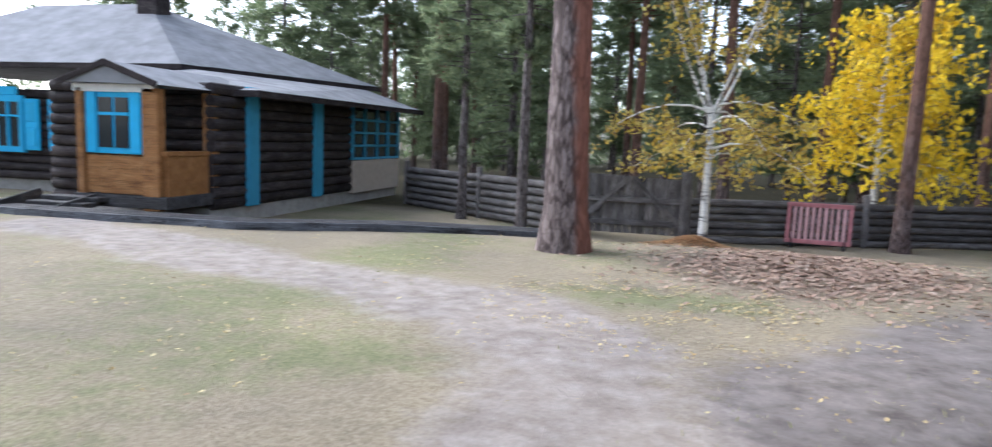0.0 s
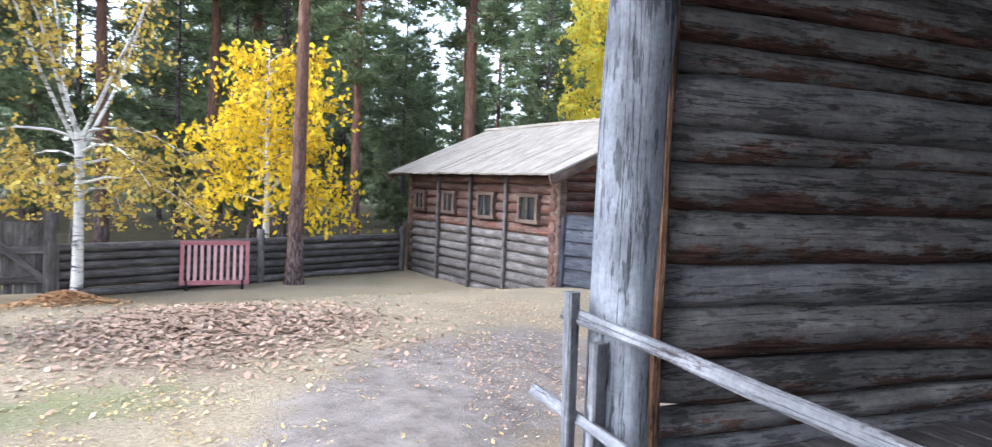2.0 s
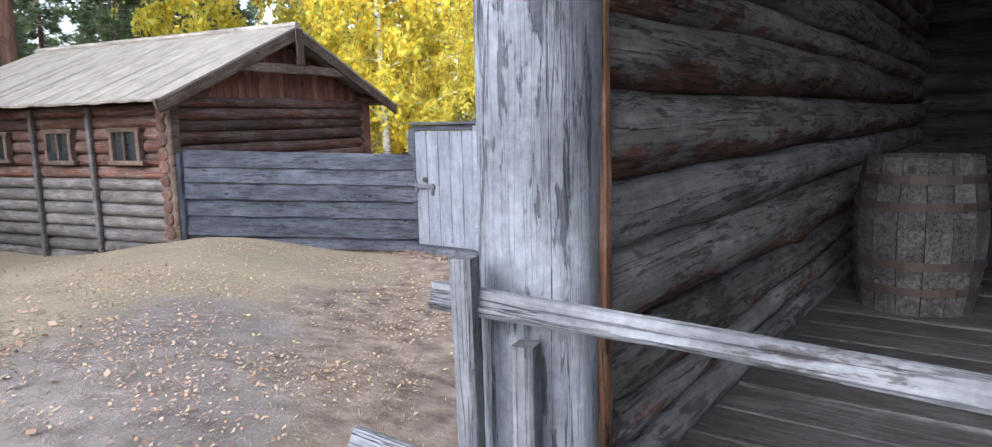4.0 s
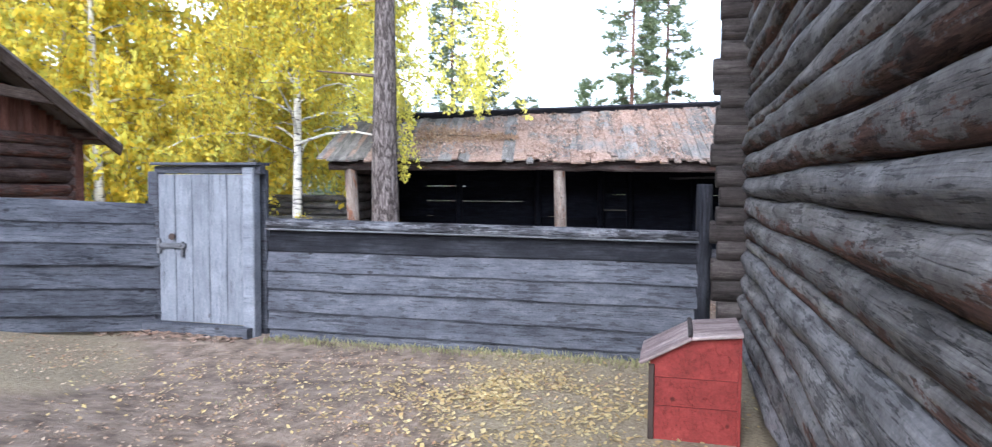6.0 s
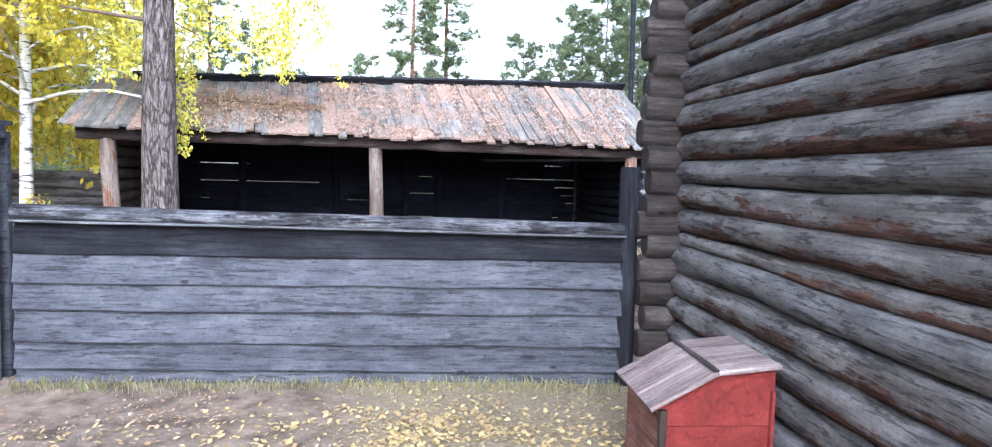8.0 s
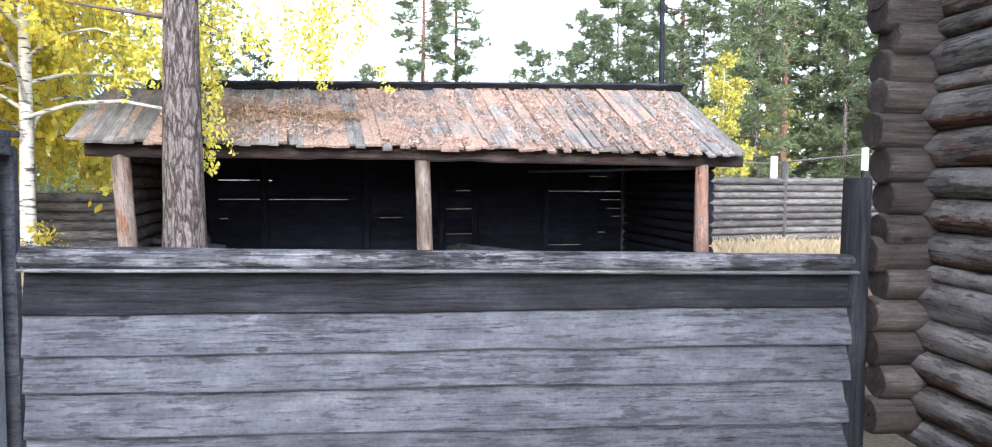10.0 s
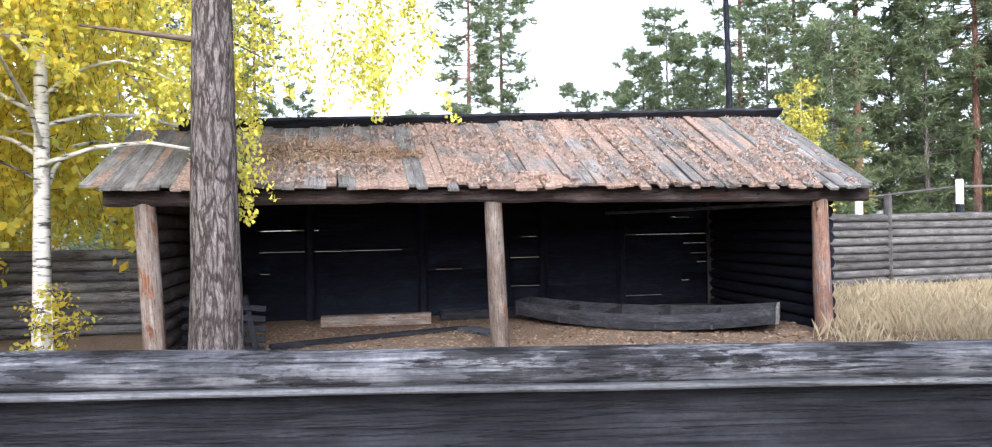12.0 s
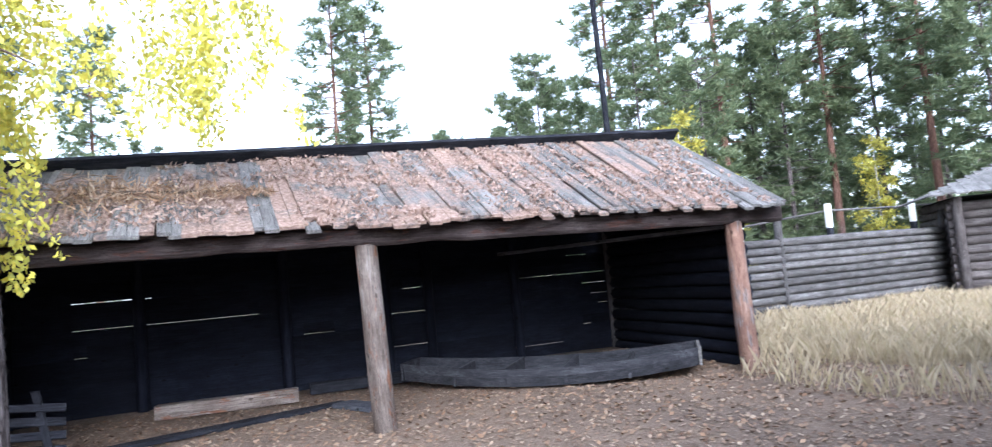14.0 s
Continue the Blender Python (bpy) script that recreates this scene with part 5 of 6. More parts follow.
# ---- trees ----
def mesh_from(name, verts, faces, material, smooth=False):
    me = bpy.data.meshes.new(name)
    me.from_pydata([tuple(v) for v in verts], [], faces)
    if smooth:
        me.shade_smooth()
    me.materials.append(material)
    return me


def tube(verts, faces, path, radii, sides=8):
    """Adds a tapered tube along a path."""
    start = len(verts)
    for i, (p, r) in enumerate(zip(path, radii)):
        p = Vector(p)
        d = (Vector(path[min(i + 1, len(path) - 1)]) - Vector(path[max(i - 1, 0)])).normalized()
        a = d.orthogonal().normalized() if abs(d.z) < 0.9 else Vector((1, 0, 0)) - d * d.x
        a.normalize()
        b = d.cross(a)
        for k in range(sides):
            t = 2 * math.pi * k / sides
            verts.append(p + (a * math.cos(t) + b * math.sin(t)) * r)
    for i in range(len(path) - 1):
        for k in range(sides):
            q = start + i * sides
            faces.append((q + k, q + (k + 1) % sides, q + sides + (k + 1) % sides, q + sides + k))


def leaves(centres, sizes, g, aspect=0.5, droop=0.0):
    """Rhombic leaves at the centres with turned, uneven faces."""
    n = len(centres)
    u = g.normal(size=(n, 3))
    u[:, 2] -= droop * np.abs(g.normal(size=n))
    u /= np.linalg.norm(u, axis=1, keepdims=True)
    w = np.cross(u, g.normal(size=(n, 3)))
    w /= np.linalg.norm(w, axis=1, keepdims=True) + 1e-9
    s = sizes[:, None]
    v = np.stack([centres - u * s, centres + w * s * aspect, centres + u * s, centres - w * s * aspect], axis=1).reshape(-1, 3)
    f = np.arange(4 * n).reshape(-1, 4)
    return v.tolist(), f.tolist()


def trunk_path(h, r, seed, lean=0.02, flare=1.35, cuts=12):
    rr = random.Random(seed)
    path, rad = [], []
    ox = oy = 0.0
    for i in range(cuts + 1):
        u = i / cuts
        z = h * (u ** 1.3)
        ox += rr.uniform(-1, 1) * 0.012 * h / cuts + lean * h / cuts
        oy += rr.uniform(-1, 1) * 0.012 * h / cuts
        path.append((ox, oy, z - 0.1))
        rad.append(r * (1 - 0.85 * z / h) * (1 + (flare - 1) * math.exp(-z / 0.22)))
    return path, rad


def pine_meshes(seed, h, r, crown_from, spread, bark_mat, branches=90, tufts=9, per=14, size=0.22, sides=10, wide=0.02):
    rr, g = random.Random(seed), np.random.default_rng(seed)
    tv, tf = [], []
    path, rad = trunk_path(h, r, seed, lean=rr.uniform(-0.01, 0.01))
    tube(tv, tf, path, rad, sides)
    roots, ends = [], []
    for i in range(branches):
        u = (i + rr.random()) / branches
        z = h * (crown_from + (1 - crown_from) * u)
        k = min(range(len(path)), key=lambda j: abs(path[j][2] - z))
        ln = spread * (0.25 + 0.75 * math.sin(math.pi * min(1, 0.25 + 0.72 * (1 - u)))) * rr.uniform(0.55, 1.1) * (1.0 - 0.55 * u)
        a = rr.uniform(0, 2 * math.pi)
        rise = rr.uniform(-0.2, 0.3) + 0.4 * u
        p0 = Vector((path[k][0], path[k][1], z))
        out, side = Vector((math.cos(a), math.sin(a), 0)), Vector((-math.sin(a), math.cos(a), 0))
        spot = lambda t: p0 + (out + Vector((0, 0, rise * t - 0.25 * t * t))) * (ln * t)
        tube(tv, tf, [spot(t) for t in (0, 0.35, 0.7, 1.0)], [0.035 * r / 0.2, 0.025 * r / 0.2, 0.015, 0.006], 4)
        for j in range(tufts):  # twigs in a flat spray, denser outwards
            t = 0.25 + 0.75 * rr.random() ** 0.6
            c = spot(t) + Vector((0, 0, rr.gauss(0, 0.07) * ln))
            d = (out * rr.uniform(0.3, 1.0) + side * rr.gauss(0, 0.7) + Vector((0, 0, rr.uniform(-0.35, 0.5)))).normalized()
            tip = c + d * rr.uniform(0.2, 0.5) * (0.5 + 0.25 * ln)
            for _ in range(per):
                q = c.lerp(tip, rr.uniform(0.2, 1.0))
                n = (d * rr.uniform(0.1, 0.9) + Vector((rr.gauss(0, 0.5), rr.gauss(0, 0.5), rr.gauss(0.1, 0.4)))).normalized()
                roots.append(q)
                ends.append(q + n * size * rr.uniform(0.6, 1.3))
    roots, ends = np.array([tuple(q) for q in roots]), np.array([tuple(q) for q in ends])
    w = np.cross(ends - roots, g.normal(size=roots.shape))
    w *= wide / (np.linalg.norm(w, axis=1, keepdims=True) + 1e-9)
    v = np.stack([roots - w, roots + w, ends], axis=1).reshape(-1, 3)
    f = np.arange(len(v)).reshape(-1, 3)
    return mesh_from("trunk", tv, tf, bark_mat, True), mesh_from("crown", v.tolist(), f.tolist(), M_NEEDLE)


def birch_meshes(seed, h, r, leaf_mat, n_limbs=16, n_leaves=9000, spread=1.6, crown_from=0.3, size=0.045, droop=0.9, lean=0.02, sides=10, low=None):
    rr, g = random.Random(seed), np.random.default_rng(seed)
    tv, tf = [], []
    path, rad = trunk_path(h, r, seed, lean=lean, flare=1.25)
    tube(tv, tf, path, rad, sides)
    bv, bf = [], []
    anchors = []
    for i in range(n_limbs):
        u = (i + rr.random()) / n_limbs
        z = h * (crown_from + (0.97 - crown_from) * u)
        k = min(range(len(path)), key=lambda j: abs(path[j][2] - z))
        a = i * 2.4 + rr.uniform(-0.5, 0.5)
        ln = spread * rr.uniform(0.6, 1.15) * (1 - 0.6 * u)
        p = Vector((path[k][0], path[k][1], z))
        pts = [p]
        d = Vector((math.cos(a), math.sin(a), rr.uniform(0.5, 1.1)))
        for j in range(5):
            d = d + Vector((rr.uniform(-0.2, 0.2), rr.uniform(-0.2, 0.2), -0.28 * droop))
            p = p + d.normalized() * (ln / 5)
            pts.append(p.copy())
        r0 = max(0.012, rad[k] * 0.42)
        tube(tv, tf, pts, [r0 * (1 - 0.16 * j) for j in range(6)], 5)
        for j in range(2, 6):
            for _ in range(4):
                q = pts[j] + Vector((rr.gauss(0, 0.16), rr.gauss(0, 0.16), rr.gauss(0, 0.1))) * spread * 0.6
                end = q + Vector((rr.gauss(0, 0.12), rr.gauss(0, 0.12), -rr.uniform(0.3, 0.9) * droop + rr.uniform(0, 0.25))) * spread * 0.7
                if low and end.y < 0.2 and end.z < low:
                    continue  # no twigs hang on the side of the roof
                tube(bv, bf, [pts[j], q, end], [0.008, 0.005, 0.002], 3)
                anchors.append((pts[j], q, end))
    c = []
    for _ in range(n_leaves):
        a, b, e = rr.choice(anchors)
        t = rr.random()
        p = a.lerp(b, t * 2) if t < 0.25 else b.lerp(e, (t - 0.25) / 0.75)
        c.append((p.x + rr.gauss(0, 0.06), p.y + rr.gauss(0, 0.06), p.z + rr.gauss(0, 0.05)))
    c = np.array(c)
    v, f = leaves(c, g.uniform(0.6, 1.3, n_leaves) * size, g, 0.62, droop)
    return mesh_from("trunk", tv, tf, M_BIRCH, True), mesh_from("twig_spray", bv, bf, M_TWIG), mesh_from("crown", v, f, leaf_mat)


def tree(name, x, y, meshes, label, category, turn=0.0, scale=1.0, group=""):
    ob = thing(name, (x, y, ground_z(x, y) if math.hypot(x - 8, y - 7) < 22 else 0.0), label, category, group)
    base = WORLD[ob]
    for me in meshes:
        p = part(me.name.split(".")[0], me, None, ob, m=base)
        if p.name.startswith("twig"):
            p["kind"] = "stuff"
    ob.matrix_basis = base @ pose(0, 0, 0, 0, 0, turn) @ Matrix.Scale(scale, 4)
    return ob


# single trees of the yard
tree("pine_tree", 0.9, 11.14, pine_meshes(1, 15, 0.275, 0.5, 2.6, M_PINE_RED, sides=18), "tall pine with grey-red plated bark in yard", "tree")
tree("pine_tree", 6.0, 16.4, pine_meshes(2, 13, 0.15, 0.55, 2.0, M_PINE), "slender pine standing against the log fence", "tree")
front_pine = tree("pine_tree", 16.05, 9.02, pine_meshes(3, 12, 0.258, 0.45, 1.8, M_PINE_GREY, sides=18), "straight grey-barked pine before the shed", "tree")
log(front_pine, "dead_branch", (16.05, 9.1, 3.42), (15.95, 10.2, 3.5), 0.035, 0.012, M_TWIG, 3100, sides=6)
log(front_pine, "dead_branch", (16.05, 9.0, 3.5), (16.2, 8.55, 3.3), 0.016, 0.006, M_TWIG, 3101, sides=6)
tree("pine_tree", 14.1, -0.38, pine_meshes(4, 16, 0.43, 0.5, 2.8, M_PINE_STOUT, sides=22), "stout pine with deeply plated bark in dry grass", "tree")
tree("pine_tree", -2.3, 17.2, pine_meshes(5, 9, 0.11, 0.3, 1.7, M_PINE_GREY), "young grey pine by the log fence", "tree")
tree("pine_tree", -0.55, 15.2, pine_meshes(6, 8, 0.11, 0.4, 1.5, M_PINE_GREY), "young grey pine beside the boardwalk", "tree")
def amber_birch():
    """A thin birch whose white stem forks low; leaves hang in a wide low skirt and in a sparse top."""
    rr, g = random.Random(11), np.random.default_rng(11)
    tv, tf, bv, bf, cs = [], [], [], [], []
    tube(tv, tf, [(0, 0, -0.1), (0.02, 0, 0.5), (0.05, 0.02, 1.2), (0.04, 0.0, 2.0), (0.0, 0, 2.35)], [0.09, 0.075, 0.068, 0.062, 0.06], 10)
    limbs = []
    for k in range(5):  # upright forks
        a, ln = k * 2.4 + rr.uniform(-0.4, 0.4), rr.uniform(2.2, 3.6)
        p, d, pts = Vector((0.02, 0, 2.05 + 0.07 * k)), Vector((0.55 * math.cos(a), 0.55 * math.sin(a), 1.0)), []
        for j in range(7):
            pts.append(p.copy())
            d = d + Vector((rr.uniform(-0.15, 0.15), rr.uniform(-0.15, 0.15), 0.06))
            p = p + d.normalized() * ln / 6
        tube(tv, tf, pts, [0.034 - 0.0045 * j for j in range(7)], 6)
        limbs.append((pts, 34, 0.6, 6))
    for k in range(11):  # low boughs that bend down
        a, ln = k * 2.4 + rr.uniform(-0.3, 0.3), rr.uniform(1.3, 2.2)
        p, d, pts = Vector((0.04, 0, 1.45 + 0.09 * k)), Vector((math.cos(a), math.sin(a), 0.55)), []
        for j in range(6):
            pts.append(p.copy())
            d = d + Vector((rr.uniform(-0.15, 0.15), rr.uniform(-0.15, 0.15), -0.27))
            p = p + d.normalized() * ln / 5
        tube(tv, tf, pts, [0.024 - 0.0036 * j for j in range(6)], 5)
        limbs.append((pts, 28, 0.5, 7))
    for pts, twigs, reach, per in limbs:
        for _ in range(twigs):
            j = rr.randrange(2, len(pts) - 1)
            q = pts[j].lerp(pts[j + 1], rr.random())
            e = q + Vector((rr.gauss(0, 0.5), rr.gauss(0, 0.5), rr.uniform(-0.75, 0.25))) * reach
            tube(bv, bf, [q, q.lerp(e, 0.5) + Vector((0, 0, 0.06)), e], [0.006, 0.004, 0.002], 3)
            for _ in range(per + rr.randrange(4)):
                c = q.lerp(e, 0.35 + 0.7 * rr.random())
                cs.append((c.x + rr.gauss(0, 0.05), c.y + rr.gauss(0, 0.05), c.z + rr.gauss(0, 0.05)))
    v, f = leaves(np.array(cs), g.uniform(0.6, 1.3, len(cs)) * 0.048, g, 0.6, 0.6)
    return mesh_from("trunk", tv, tf, M_BIRCH, True), mesh_from("twig_spray", bv, bf, M_TWIG), mesh_from("crown", v, f, M_AMBER)


tree("birch_tree", 2.64, 15.5, amber_birch(), "white birch with thin amber autumn leaves", "tree", 40)
tree("birch_tree", 6.0, 18.3, birch_meshes(12, 4.5, 0.08, M_GOLD, 28, 6200, 2.4, 0.27, 0.064, 0.85, 0.0), "bright golden birch behind the fence", "tree")
shed_birch = tree("birch_tree", 17.9, 11.24, birch_meshes(13, 8.5, 0.11, M_YELLOW, 38, 44000, 3.3, 0.22, 0.045, 0.95, 0.0, low=2.75), "yellow-green birch with drooping twigs by the shed", "tree")


def hanging_bough(parent):
    """One long limb that reaches over the shed and hangs its twigs in front of it."""
    rr, g = random.Random(71), np.random.default_rng(71)
    tv, tf = [], []
    path = [(17.85, 11.2, 4.2), (17.3, 10.2, 4.9), (16.8, 8.9, 5.1), (16.6, 7.8, 4.9), (16.5, 6.9, 4.6)]
    tube(tv, tf, path, [0.05, 0.04, 0.03, 0.02, 0.01], 6)
    part("bough", mesh_from("bough", tv, tf, M_BIRCH, True), None, parent)
    cs = []
    for u0, u1, strands, foot in ((0.74, 1.0, 64, 2.6), (0.3, 0.66, 125, 2.4), (0.48, 0.55, 10, 1.5)):
        for k in range(strands):
            u = min(0.999, rr.gauss((u0 + u1) / 2, (u1 - u0) / 3.4))
            i = min(3, int(u * 4))
            a, b = Vector(path[i]), Vector(path[i + 1])
            p = a.lerp(b, u * 4 - i) + Vector((rr.gauss(-0.05, 0.25), rr.gauss(0, 0.16), 0.2))
            end = foot + (abs(rr.gauss(0, 0.5)) + 2.2 * rr.random() ** 2.5 if foot > 2 else 0.7 * rr.random())
            p.z = end + rr.uniform(0.3, 1.1) if foot > 2 else 2.6
            sway = rr.gauss(0, 0.1)
            for _ in range(int(70 * (p.z - end)) + 12):
                t = rr.random() ** 0.8
                cs.append((p.x + rr.gauss(0, 0.04), p.y + sway * t + rr.gauss(0, 0.03 + 0.05 * (1 - t)), p.z + (end - p.z) * t))
    v, f = leaves(np.array(cs), g.uniform(0.6, 1.3, len(cs)) * 0.034, g, 0.55, 1.4)
    part("hanging_leaves", mesh_from("hanging_leaves", v, f, M_GREENISH), None, parent)["kind"] = "stuff"


hanging_bough(shed_birch)
tree("birch_sapling", 17.35, 10.95, birch_meshes(18, 0.9, 0.012, M_YELLOW, 9, 420, 0.45, 0.15, 0.035, 0.5, 0.0), "small yellow birch sapling beside the shed", "sapling")
birch_kinds = [birch_meshes(14, 9, 0.11, M_YELLOW, 24, 12500, 2.4, 0.2, 0.07, 0.9, 0.03), birch_meshes(15, 8.5, 0.09, M_YELLOW, 22, 12500, 2.3, 0.16, 0.07, 1.0, -0.03)]
for i, (x, y) in enumerate(((18.1, 18.3), (17.4, 15.9), (16.9, 14.7), (18.9, 15.3), (19.1, 12.8), (21.5, 13.5), (22.5, 17.5), (20.5, 20.0), (24.5, 14.5), (16.0, 19.5), (23.5, 11.8))):
    tree("birch_tree", x, y, birch_kinds[i % 2], "white-stemmed birch in yellow autumn leaf", "tree", i * 77, 0.85 + 0.06 * (i % 5), "yellow birches")

# the forest round the place
tall = [pine_meshes(21 + i, 14 + i, 0.16, 0.42 - 0.06 * i, 2.4, M_PINE, 95, 9, 14, 0.3, 8, 0.028) for i in range(3)]
young = [pine_meshes(31 + i, 8 + i, 0.11, 0.1, 2.1, M_PINE_GREY, 100, 9, 13, 0.28, 6, 0.026) for i in range(3)]
fr = random.Random(99)
spots = []


def stand(kinds, x, y, scale, label):
    for a, b in spots:
        if (a - x) ** 2 + (b - y) ** 2 < 1.2:
            return
    spots.append((x, y))
    tree("pine_tree", x, y, fr.choice(kinds), label, "tree", fr.uniform(0, 360), scale, "forest pines")


for i in range(62):  # dense wood to the north
    x, y = fr.uniform(-16, 26), 19.8 + 22 * fr.random() ** 1.2
    if x > 14 and y < 23:
        continue
    if x < -3.5 and y < 24:
        continue
    stand(tall + young, x, y, fr.uniform(0.85, 1.25), "tall forest pine with a bare lower stem")
for x, y in ((4.0, 22.6), (2.9, 25.2), (5.6, 27.0), (1.2, 23.4), (7.6, 23.0), (-2.5, 22.5)):
    stand(young, x, y, 1.15, "green young forest pine behind the fence")
for i in range(13):  # low young growth under the tall stems
    stand(young, fr.uniform(-14, 24), fr.uniform(24, 33), fr.uniform(0.55, 0.9), "dense young forest pine under tall stems")
for i in range(26):
    stand(young, fr.uniform(-30, 45), fr.uniform(34, 56), fr.uniform(1.2, 1.6), "dense green forest pine far behind")
for ang, d, s, k in ((-10, 33, 1.0, 0), (-13, 36, 1.05, 0), (-19, 47, 1.2, 1), (-24, 42, 1.3, 1), (-26, 44, 1.45, 1), (-22, 48, 1.35, 1), (-29, 40, 1.3, 1), (-27.5, 46, 1.5, 1), (-31, 34, 1.1, 0), (-33, 30, 1.0, 1),
                     (-35, 33, 1.1, 0), (-37, 27, 1.05, 1), (-39, 31, 1.1, 0), (-41, 34, 1.3, 1), (-43, 32, 1.2, 1), (-46, 32, 1.1, 0), (-49, 33, 1.2, 1), (-52, 31, 1.1, 0), (-55, 28, 1.2, 1), (-58, 33, 1.2, 0), (-62, 30, 1.2, 1), (-66, 32, 1.2, 0), (-70, 30, 1.2, 1), (-75, 34, 1.2, 0),
                     (-36.5, 44, 1.3, 1), (-42, 46, 1.4, 1), (-47, 44, 1.3, 1), (-51.5, 46, 1.4, 1), (-57, 44, 1.3, 1),
                     (-38, 36, 1.2, 1), (-45, 38, 1.3, 1), (-53, 40, 1.3, 1), (-60, 41, 1.3, 1), (-6, 40, 0.9, 1), (0, 42, 0.9, 1), (6, 38, 1.0, 0), (12, 36, 1.0, 0), (3, 44, 1.0, 1)):
    a = radians(ang)
    stand(young if k else tall, 8 + d * math.cos(a), 7.7 + d * math.sin(a), s, "green pine at the edge of the clearing")
for i in range(16):  # unseen pines behind and beside the start, added to close off the light
    a = fr.uniform(2.9, 4.9)
    d = fr.uniform(26, 45)
    stand(tall, 5 + d * math.cos(a), 4 + d * math.sin(a), 1.1, "tall forest pine out of view, added to limit light")
dull_birch = birch_meshes(16, 6.2, 0.06, M_GREENISH, 18, 5500, 1.5, 0.12, 0.055, 0.7, 0.0)
for i, (x, y) in enumerate(((26.2, -5.0), (31.5, -9.0), (33, -12.0), (29, -16.0))):
    tree("birch_tree", x, y, dull_birch, "small dull yellow birch among the pines", "tree", i * 50, 0.9, "far birches")


def pole_fence():
    g = thing("pole_fence", (27, -11, 0), "far pole fence with white-topped posts and a thin rail", "fence")
    ys = (-3.7, -7.5, -11.15, -15.0, -19.0)
    tops = (2.4, 2.44, 2.8, 2.8, 2.85)
    for y, top in zip(ys, tops):
        part("post", box_bm(0.17, 0.2, top - 0.7, 0.03), M_PLANK_DARK, g, m=pose(27, y, (top - 0.7) / 2 - 0.05))
        part("post_top", box_bm(0.18, 0.18, 0.8, 0.03), M_WHITE, g, "white-painted top of the post", pose(27, y, top - 0.4))
    for k in range(4):
        log(g, "rail", (27.1, ys[k], tops[k] - 0.22), (27.1, ys[k + 1], tops[k + 1] - 0.22), 0.04, 0.035, M_FENCE_LOG, 3050 + k, sides=6)


pole_fence()
mast = log(None, "mast", (28.0, -3.95, -0.2), (28.05, -3.75, 13.0), 0.11, 0.07, M_PLANK_DARK, 3000, sides=8)
tagged(mast, "thin dark wooden mast behind the shed", "mast")


# ---- loose leaves and grass ----
def scatter(name, spots_fn, n, size, material, label, seed, tall_blades=False):
    g = np.random.default_rng(seed)
    rr = random.Random(seed)
    verts, faces = [], []
    k = 0
    for _ in range(n):
        x, y = spots_fn(rr)
        z = ground_z(x, y)
        if tall_blades:
            hgt = size * rr.uniform(0.35, 1.3) * (1 + 0.5 * noise.noise((x * 0.8, y * 0.8, 51)))
            a = rr.uniform(0, 6.28)
            w = 0.0024
            bx, by = rr.gauss(0, 0.28) * hgt, rr.gauss(0, 0.28) * hgt
            dx, dy = w * math.cos(a), w * math.sin(a)
            verts += [(x - dx, y - dy, z - 0.02), (x + dx, y + dy, z - 0.02), (x + bx * 0.4 + dx * 0.8, y + by * 0.4 + dy * 0.8, z + hgt * 0.6), (x + bx, y + by, z + hgt)]
        else:
            s = size * rr.uniform(0.6, 1.3)
            a = rr.uniform(0, 6.28)
            tx, ty = rr.uniform(-0.5, 0.5), rr.uniform(-0.5, 0.5)
            for da, q in ((0, 1), (1.57, 0.62), (3.14, 1), (4.71, 0.62)):
                px, py = s * q * math.cos(a + da), s * q * math.sin(a + da)
                verts.append((x + px, y + py, z + 0.008 + abs(s * 0.3) + px * tx + py * ty))
        faces.append((k, k + 1, k + 2, k + 3))
        k += 4
    ob = new(name, mesh_from(name, verts, faces, material))
    return tagged(ob, label, "leaves" if not tall_blades else "grass", kind="stuff")


def by_fence(r):
    u, v = r.random(), abs(r.gauss(0.3, 0.8))
    x = 9.9 - 0.15 - v * 1.0
    return x - 0.2 * (1 - u), 4.9 + u * 4.2 + 0.2 * r.gauss(0, 1)


def by_chest(r):
    while True:
        x, y = r.gauss(8.75, 0.55), r.gauss(6.45, 0.55)
        if noise.noise((x * 2.2, y * 2.2, 8)) > r.uniform(-0.5, 0.35):
            return x, y


def yard(r):
    while True:
        x, y = r.uniform(-4, 10), r.uniform(5, 14)
        if noise.noise((x * 0.9, y * 0.9, 21)) > 0.0 and run(x, y, PALE_WAY) > 0.9:
            return x, y


def pile(r):
    return r.gauss(3.6, 0.85), r.gauss(10.6, 0.72)


def shed_front(r):
    return r.uniform(11.2, 20.5), r.uniform(0.5, 9.8) if r.random() < 0.68 else r.uniform(-5, 1)


def trodden(r):
    while True:
        x, y = r.uniform(4.5, 10.2), r.uniform(5.4, 11.5)
        if noise.noise((x * 0.8, y * 0.8, 41)) + 0.6 * noise.noise((x * 2.5, y * 2.5, 42)) > r.uniform(-0.2, 0.5):
            return x, y


def gate_foot(r):
    u = r.random()
    return 10.75 + 0.2 * u - abs(r.gauss(0.15, 0.14)), 9.3 + 1.6 * u + r.gauss(0, 0.1)


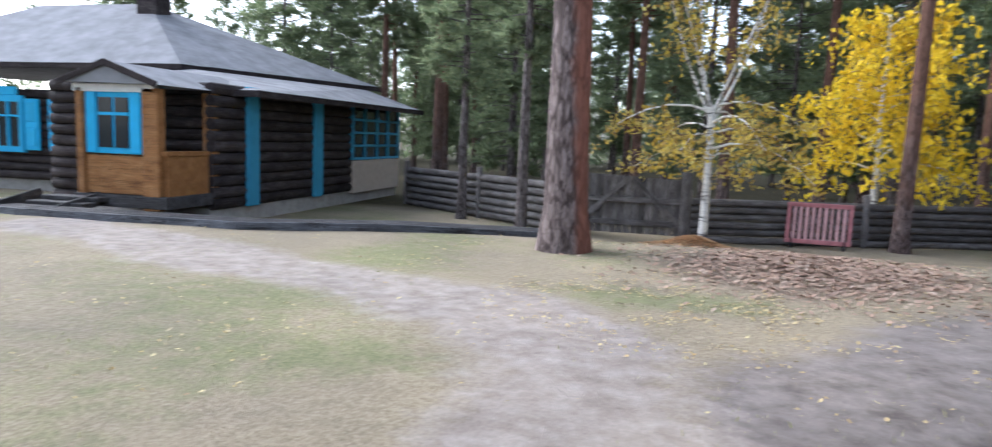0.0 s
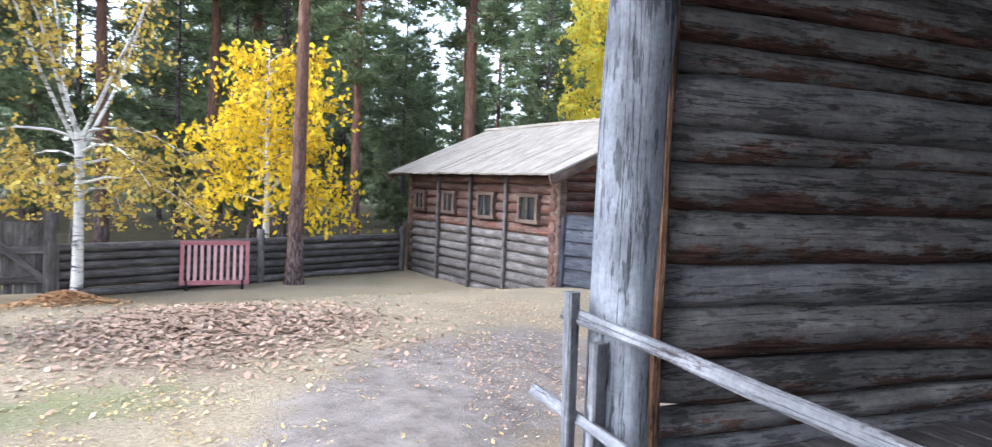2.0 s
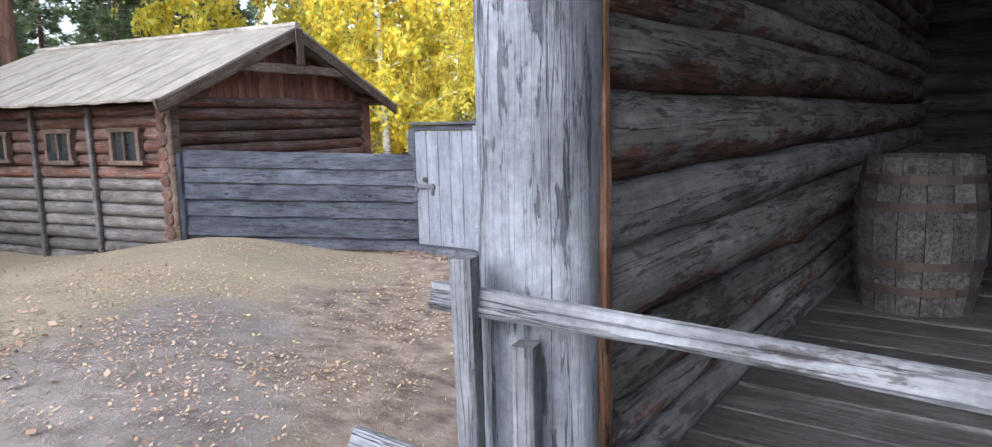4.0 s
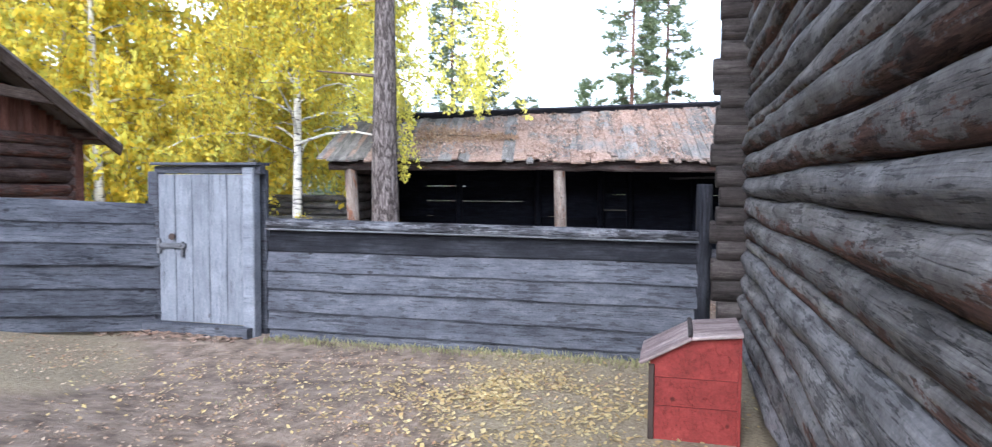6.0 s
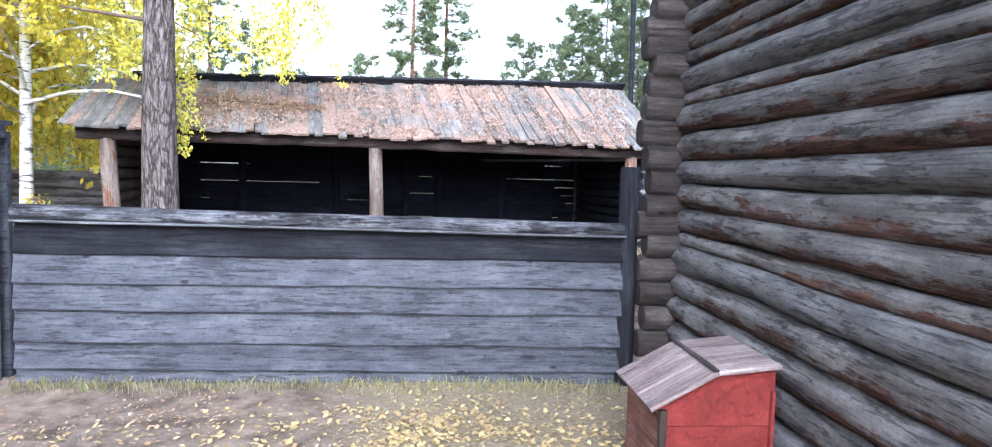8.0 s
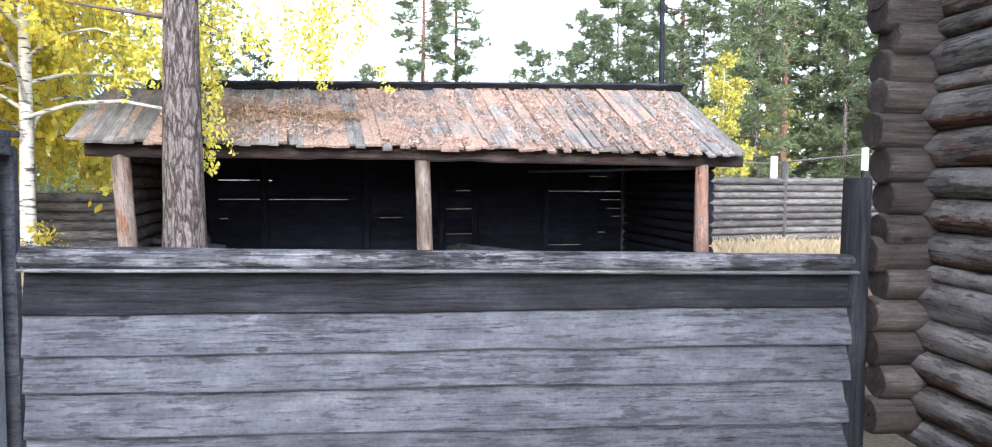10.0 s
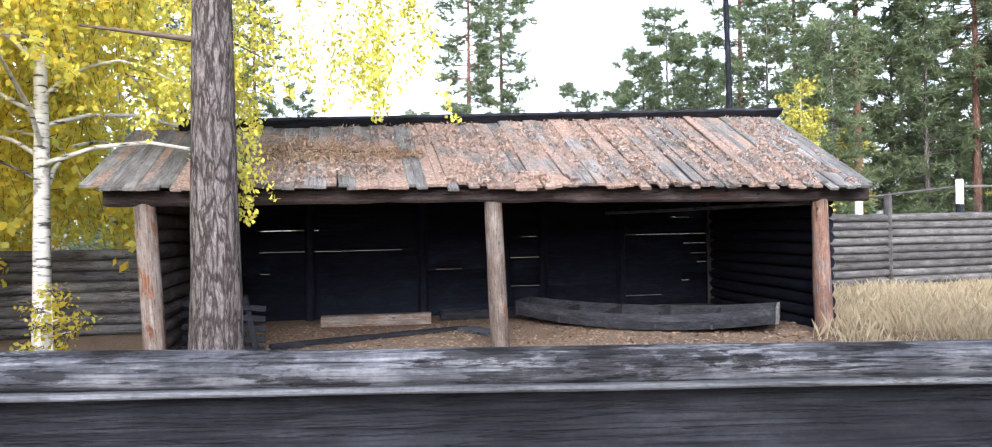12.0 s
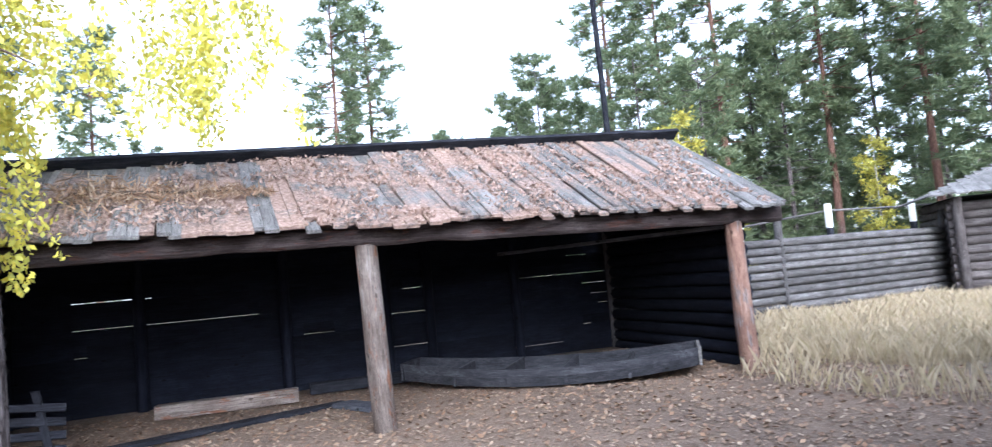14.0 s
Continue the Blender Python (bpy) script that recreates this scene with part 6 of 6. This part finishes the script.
scatter("brown_leaves", gate_foot, 520, 0.03, M_BROWN_LEAF, "brown leaves blown against the gate sill", 13)
scatter("leaf_crumbs", trodden, 9000, 0.013, M_NEEDLE_DRY, "brown leaf crumbs trodden into the yard", 12)
scatter("fallen_leaves", by_fence, 1100, 0.018, M_FALLEN, "pale yellow birch leaves fallen along the fence", 1)
scatter("fallen_leaves", by_chest, 2900, 0.02, M_FALLEN, "pale yellow birch leaves strewn near the chest", 2)
def lawn_leaves(r):
    while True:
        x, y = r.gauss(2.4, 1.1), r.gauss(8.5, 0.9)
        if noise.noise((x * 1.6, y * 1.6, 5)) > 0.05:
            return x, y


scatter("fallen_leaves", lawn_leaves, 1200, 0.016, M_FALLEN, "pale leaf specks in the thin lawn", 10)
scatter("fallen_leaves", yard, 1900, 0.017, M_FALLEN, "scattered yellow leaves over the yard", 3)
scatter("brown_leaves", pile, 5200, 0.03, M_BROWN_LEAF, "heap of raked brown leaves on the rise", 4)
scatter("needle_litter", shed_front, 30000, 0.027, M_NEEDLE_DRY, "rust-brown leaf and needle litter before the shed", 5)


def dry_patch(r):
    while True:
        k = r.randrange(1600)
        q = random.Random(k)
        x, y = q.uniform(12.3, 21.5) + r.gauss(0, 0.6), q.uniform(-8.5, 1.8) + r.gauss(0, 0.6)
        thin = noise.noise((x * 0.7, y * 0.7, 31)) + 0.5 * noise.noise((x * 2.3, y * 2.3, 32)) - 0.2 * max(0.0, y + 1.2)
        if y < 1.9 and (x < 16.8 or y < 0.6) and thin > r.uniform(-0.75, 0.1):
            return x, y


def lawn(r):
    while True:
        x, y = r.uniform(-6, 9), r.uniform(3, 15)
        if noise.noise((x * 0.6, y * 0.6, 11)) > -0.05:
            return x, y


scatter("dry_grass", dry_patch, 60000, 0.24, M_GRASS_DRY, "tall straw-coloured dry grass beside the shed", 6, True)
scatter("short_grass", lawn, 6000, 0.026, M_GRASS, "short thin yellowing lawn grass", 7, True)


def fence_foot(r):
    u = r.random()
    return F0.x + (F1.x - F0.x) * u - abs(r.gauss(0, 0.12)) - 0.04, F0.y + (F1.y - F0.y) * u


scatter("short_grass", fence_foot, 1500, 0.06, M_GRASS, "thin grass at the foot of the plank fence", 8, True)


def birch_foot(r):
    return r.gauss(2.5, 0.3), r.gauss(15.15, 0.2)


scatter("needle_heap", birch_foot, 3800, 0.026, M_RUST, "rust-orange needles heaped round the birch foot", 9)


def far_woods():
    """A joined belt of distant conifers that closes the horizon."""
    g = np.random.default_rng(44)
    rr = random.Random(44)
    cs, sz = [], []
    for i in range(520):
        a = radians(rr.uniform(0, 360) if i < 400 else rr.uniform(15, 175))
        d = rr.uniform(44, 62) if 15 < math.degrees(a) < 175 else rr.uniform(52, 66)
        east = abs(math.degrees(a)) < 60 or math.degrees(a) > 300
        h = rr.uniform(6.5, 9.5) if east else rr.uniform(4.5, 8)
        cx, cy = 6 + d * math.cos(a), 6 + d * math.sin(a)
        for _ in range(150):
            u = rr.random() ** 0.8
            rad = 2.3 * (1 - u) ** 0.7 * rr.uniform(0.4, 1)
            b = rr.uniform(0, 6.28)
            cs.append((cx + rad * math.cos(b), cy + rad * math.sin(b), 0.2 + h * u))
            sz.append(rr.uniform(0.3, 0.65))
    v, f = leaves(np.array(cs), np.array(sz), g, 0.2)
    tagged(new("far_woods", mesh_from("far_woods", v, f, M_NEEDLE)), "distant belt of dense green conifers", "woods", kind="stuff")


far_woods()


def roof_needles():
    """Loose clumps of fallen needles lying on the shed's front slope."""
    g, rr = np.random.default_rng(52), random.Random(52)
    cs = []
    while len(cs) < 9000:
        x, y = rr.uniform(16.68, 18.8), rr.uniform(1.0, 9.4)
        if noise.noise((x * 0.9, y * 1.1, 4)) + 0.5 * noise.noise((x * 3, y * 3, 6)) + (0.15 if y < 7 else -0.1) > 0:
            slope = (1.24 - 0.043 * max(0.0, y - 2.0)) / 2.18
            cs.append((x, y, 2.0 + slope * (x - 16.72) + 0.045 + 0.02 * rr.random()))
    v, f = leaves(np.array(cs), g.uniform(0.5, 1.4, len(cs)) * 0.03, g, 0.4)
    tagged(new("roof_needles", mesh_from("roof_needles", v, f, M_ROOF_LITTER)), "dry brown needles and leaves lying on the shed roof", "leaves", kind="stuff")


roof_needles()


def fallen_bough():
    """A rust-brown pine bough that fell on the shed roof."""
    rr, g = random.Random(83), np.random.default_rng(83)

    def on_roof(x, y, up=0.0):
        return Vector((x, y, 2.0 + (1.24 - 0.043 * max(0.0, y - 2.0)) / 2.18 * (x - 16.72) + 0.06 + up))
    ob = thing("fallen_bough", on_roof(17.6, 8.0), "dead rust-brown pine bough lying on the shed roof", "branch")
    tv, tf, cs = [], [], []
    tube(tv, tf, [on_roof(17.75, 8.6, 0.02), on_roof(17.6, 8.0, 0.05), on_roof(17.62, 7.3, 0.02), on_roof(17.66, 6.75)], [0.02, 0.018, 0.012, 0.006], 6)
    part("stem", mesh_from("stem", tv, tf, M_TWIG, True), None, ob)
    for _ in range(1500):
        u = rr.random() ** 1.6
        spread = 0.19 * (1 - u) + 0.04
        p = on_roof(17.68 - 0.1 * u + rr.gauss(0, spread), 8.55 - 1.75 * u + rr.gauss(0, spread * 0.7), abs(rr.gauss(0, 0.05 * (1.3 - u))))
        cs.append(tuple(p))
    v, f = leaves(np.array(cs), g.uniform(0.6, 1.4, len(cs)) * 0.06, g, 0.12)
    part("needles", mesh_from("needles", v, f, M_NEEDLE_DRY), None, ob)["kind"] = "stuff"


fallen_bough()
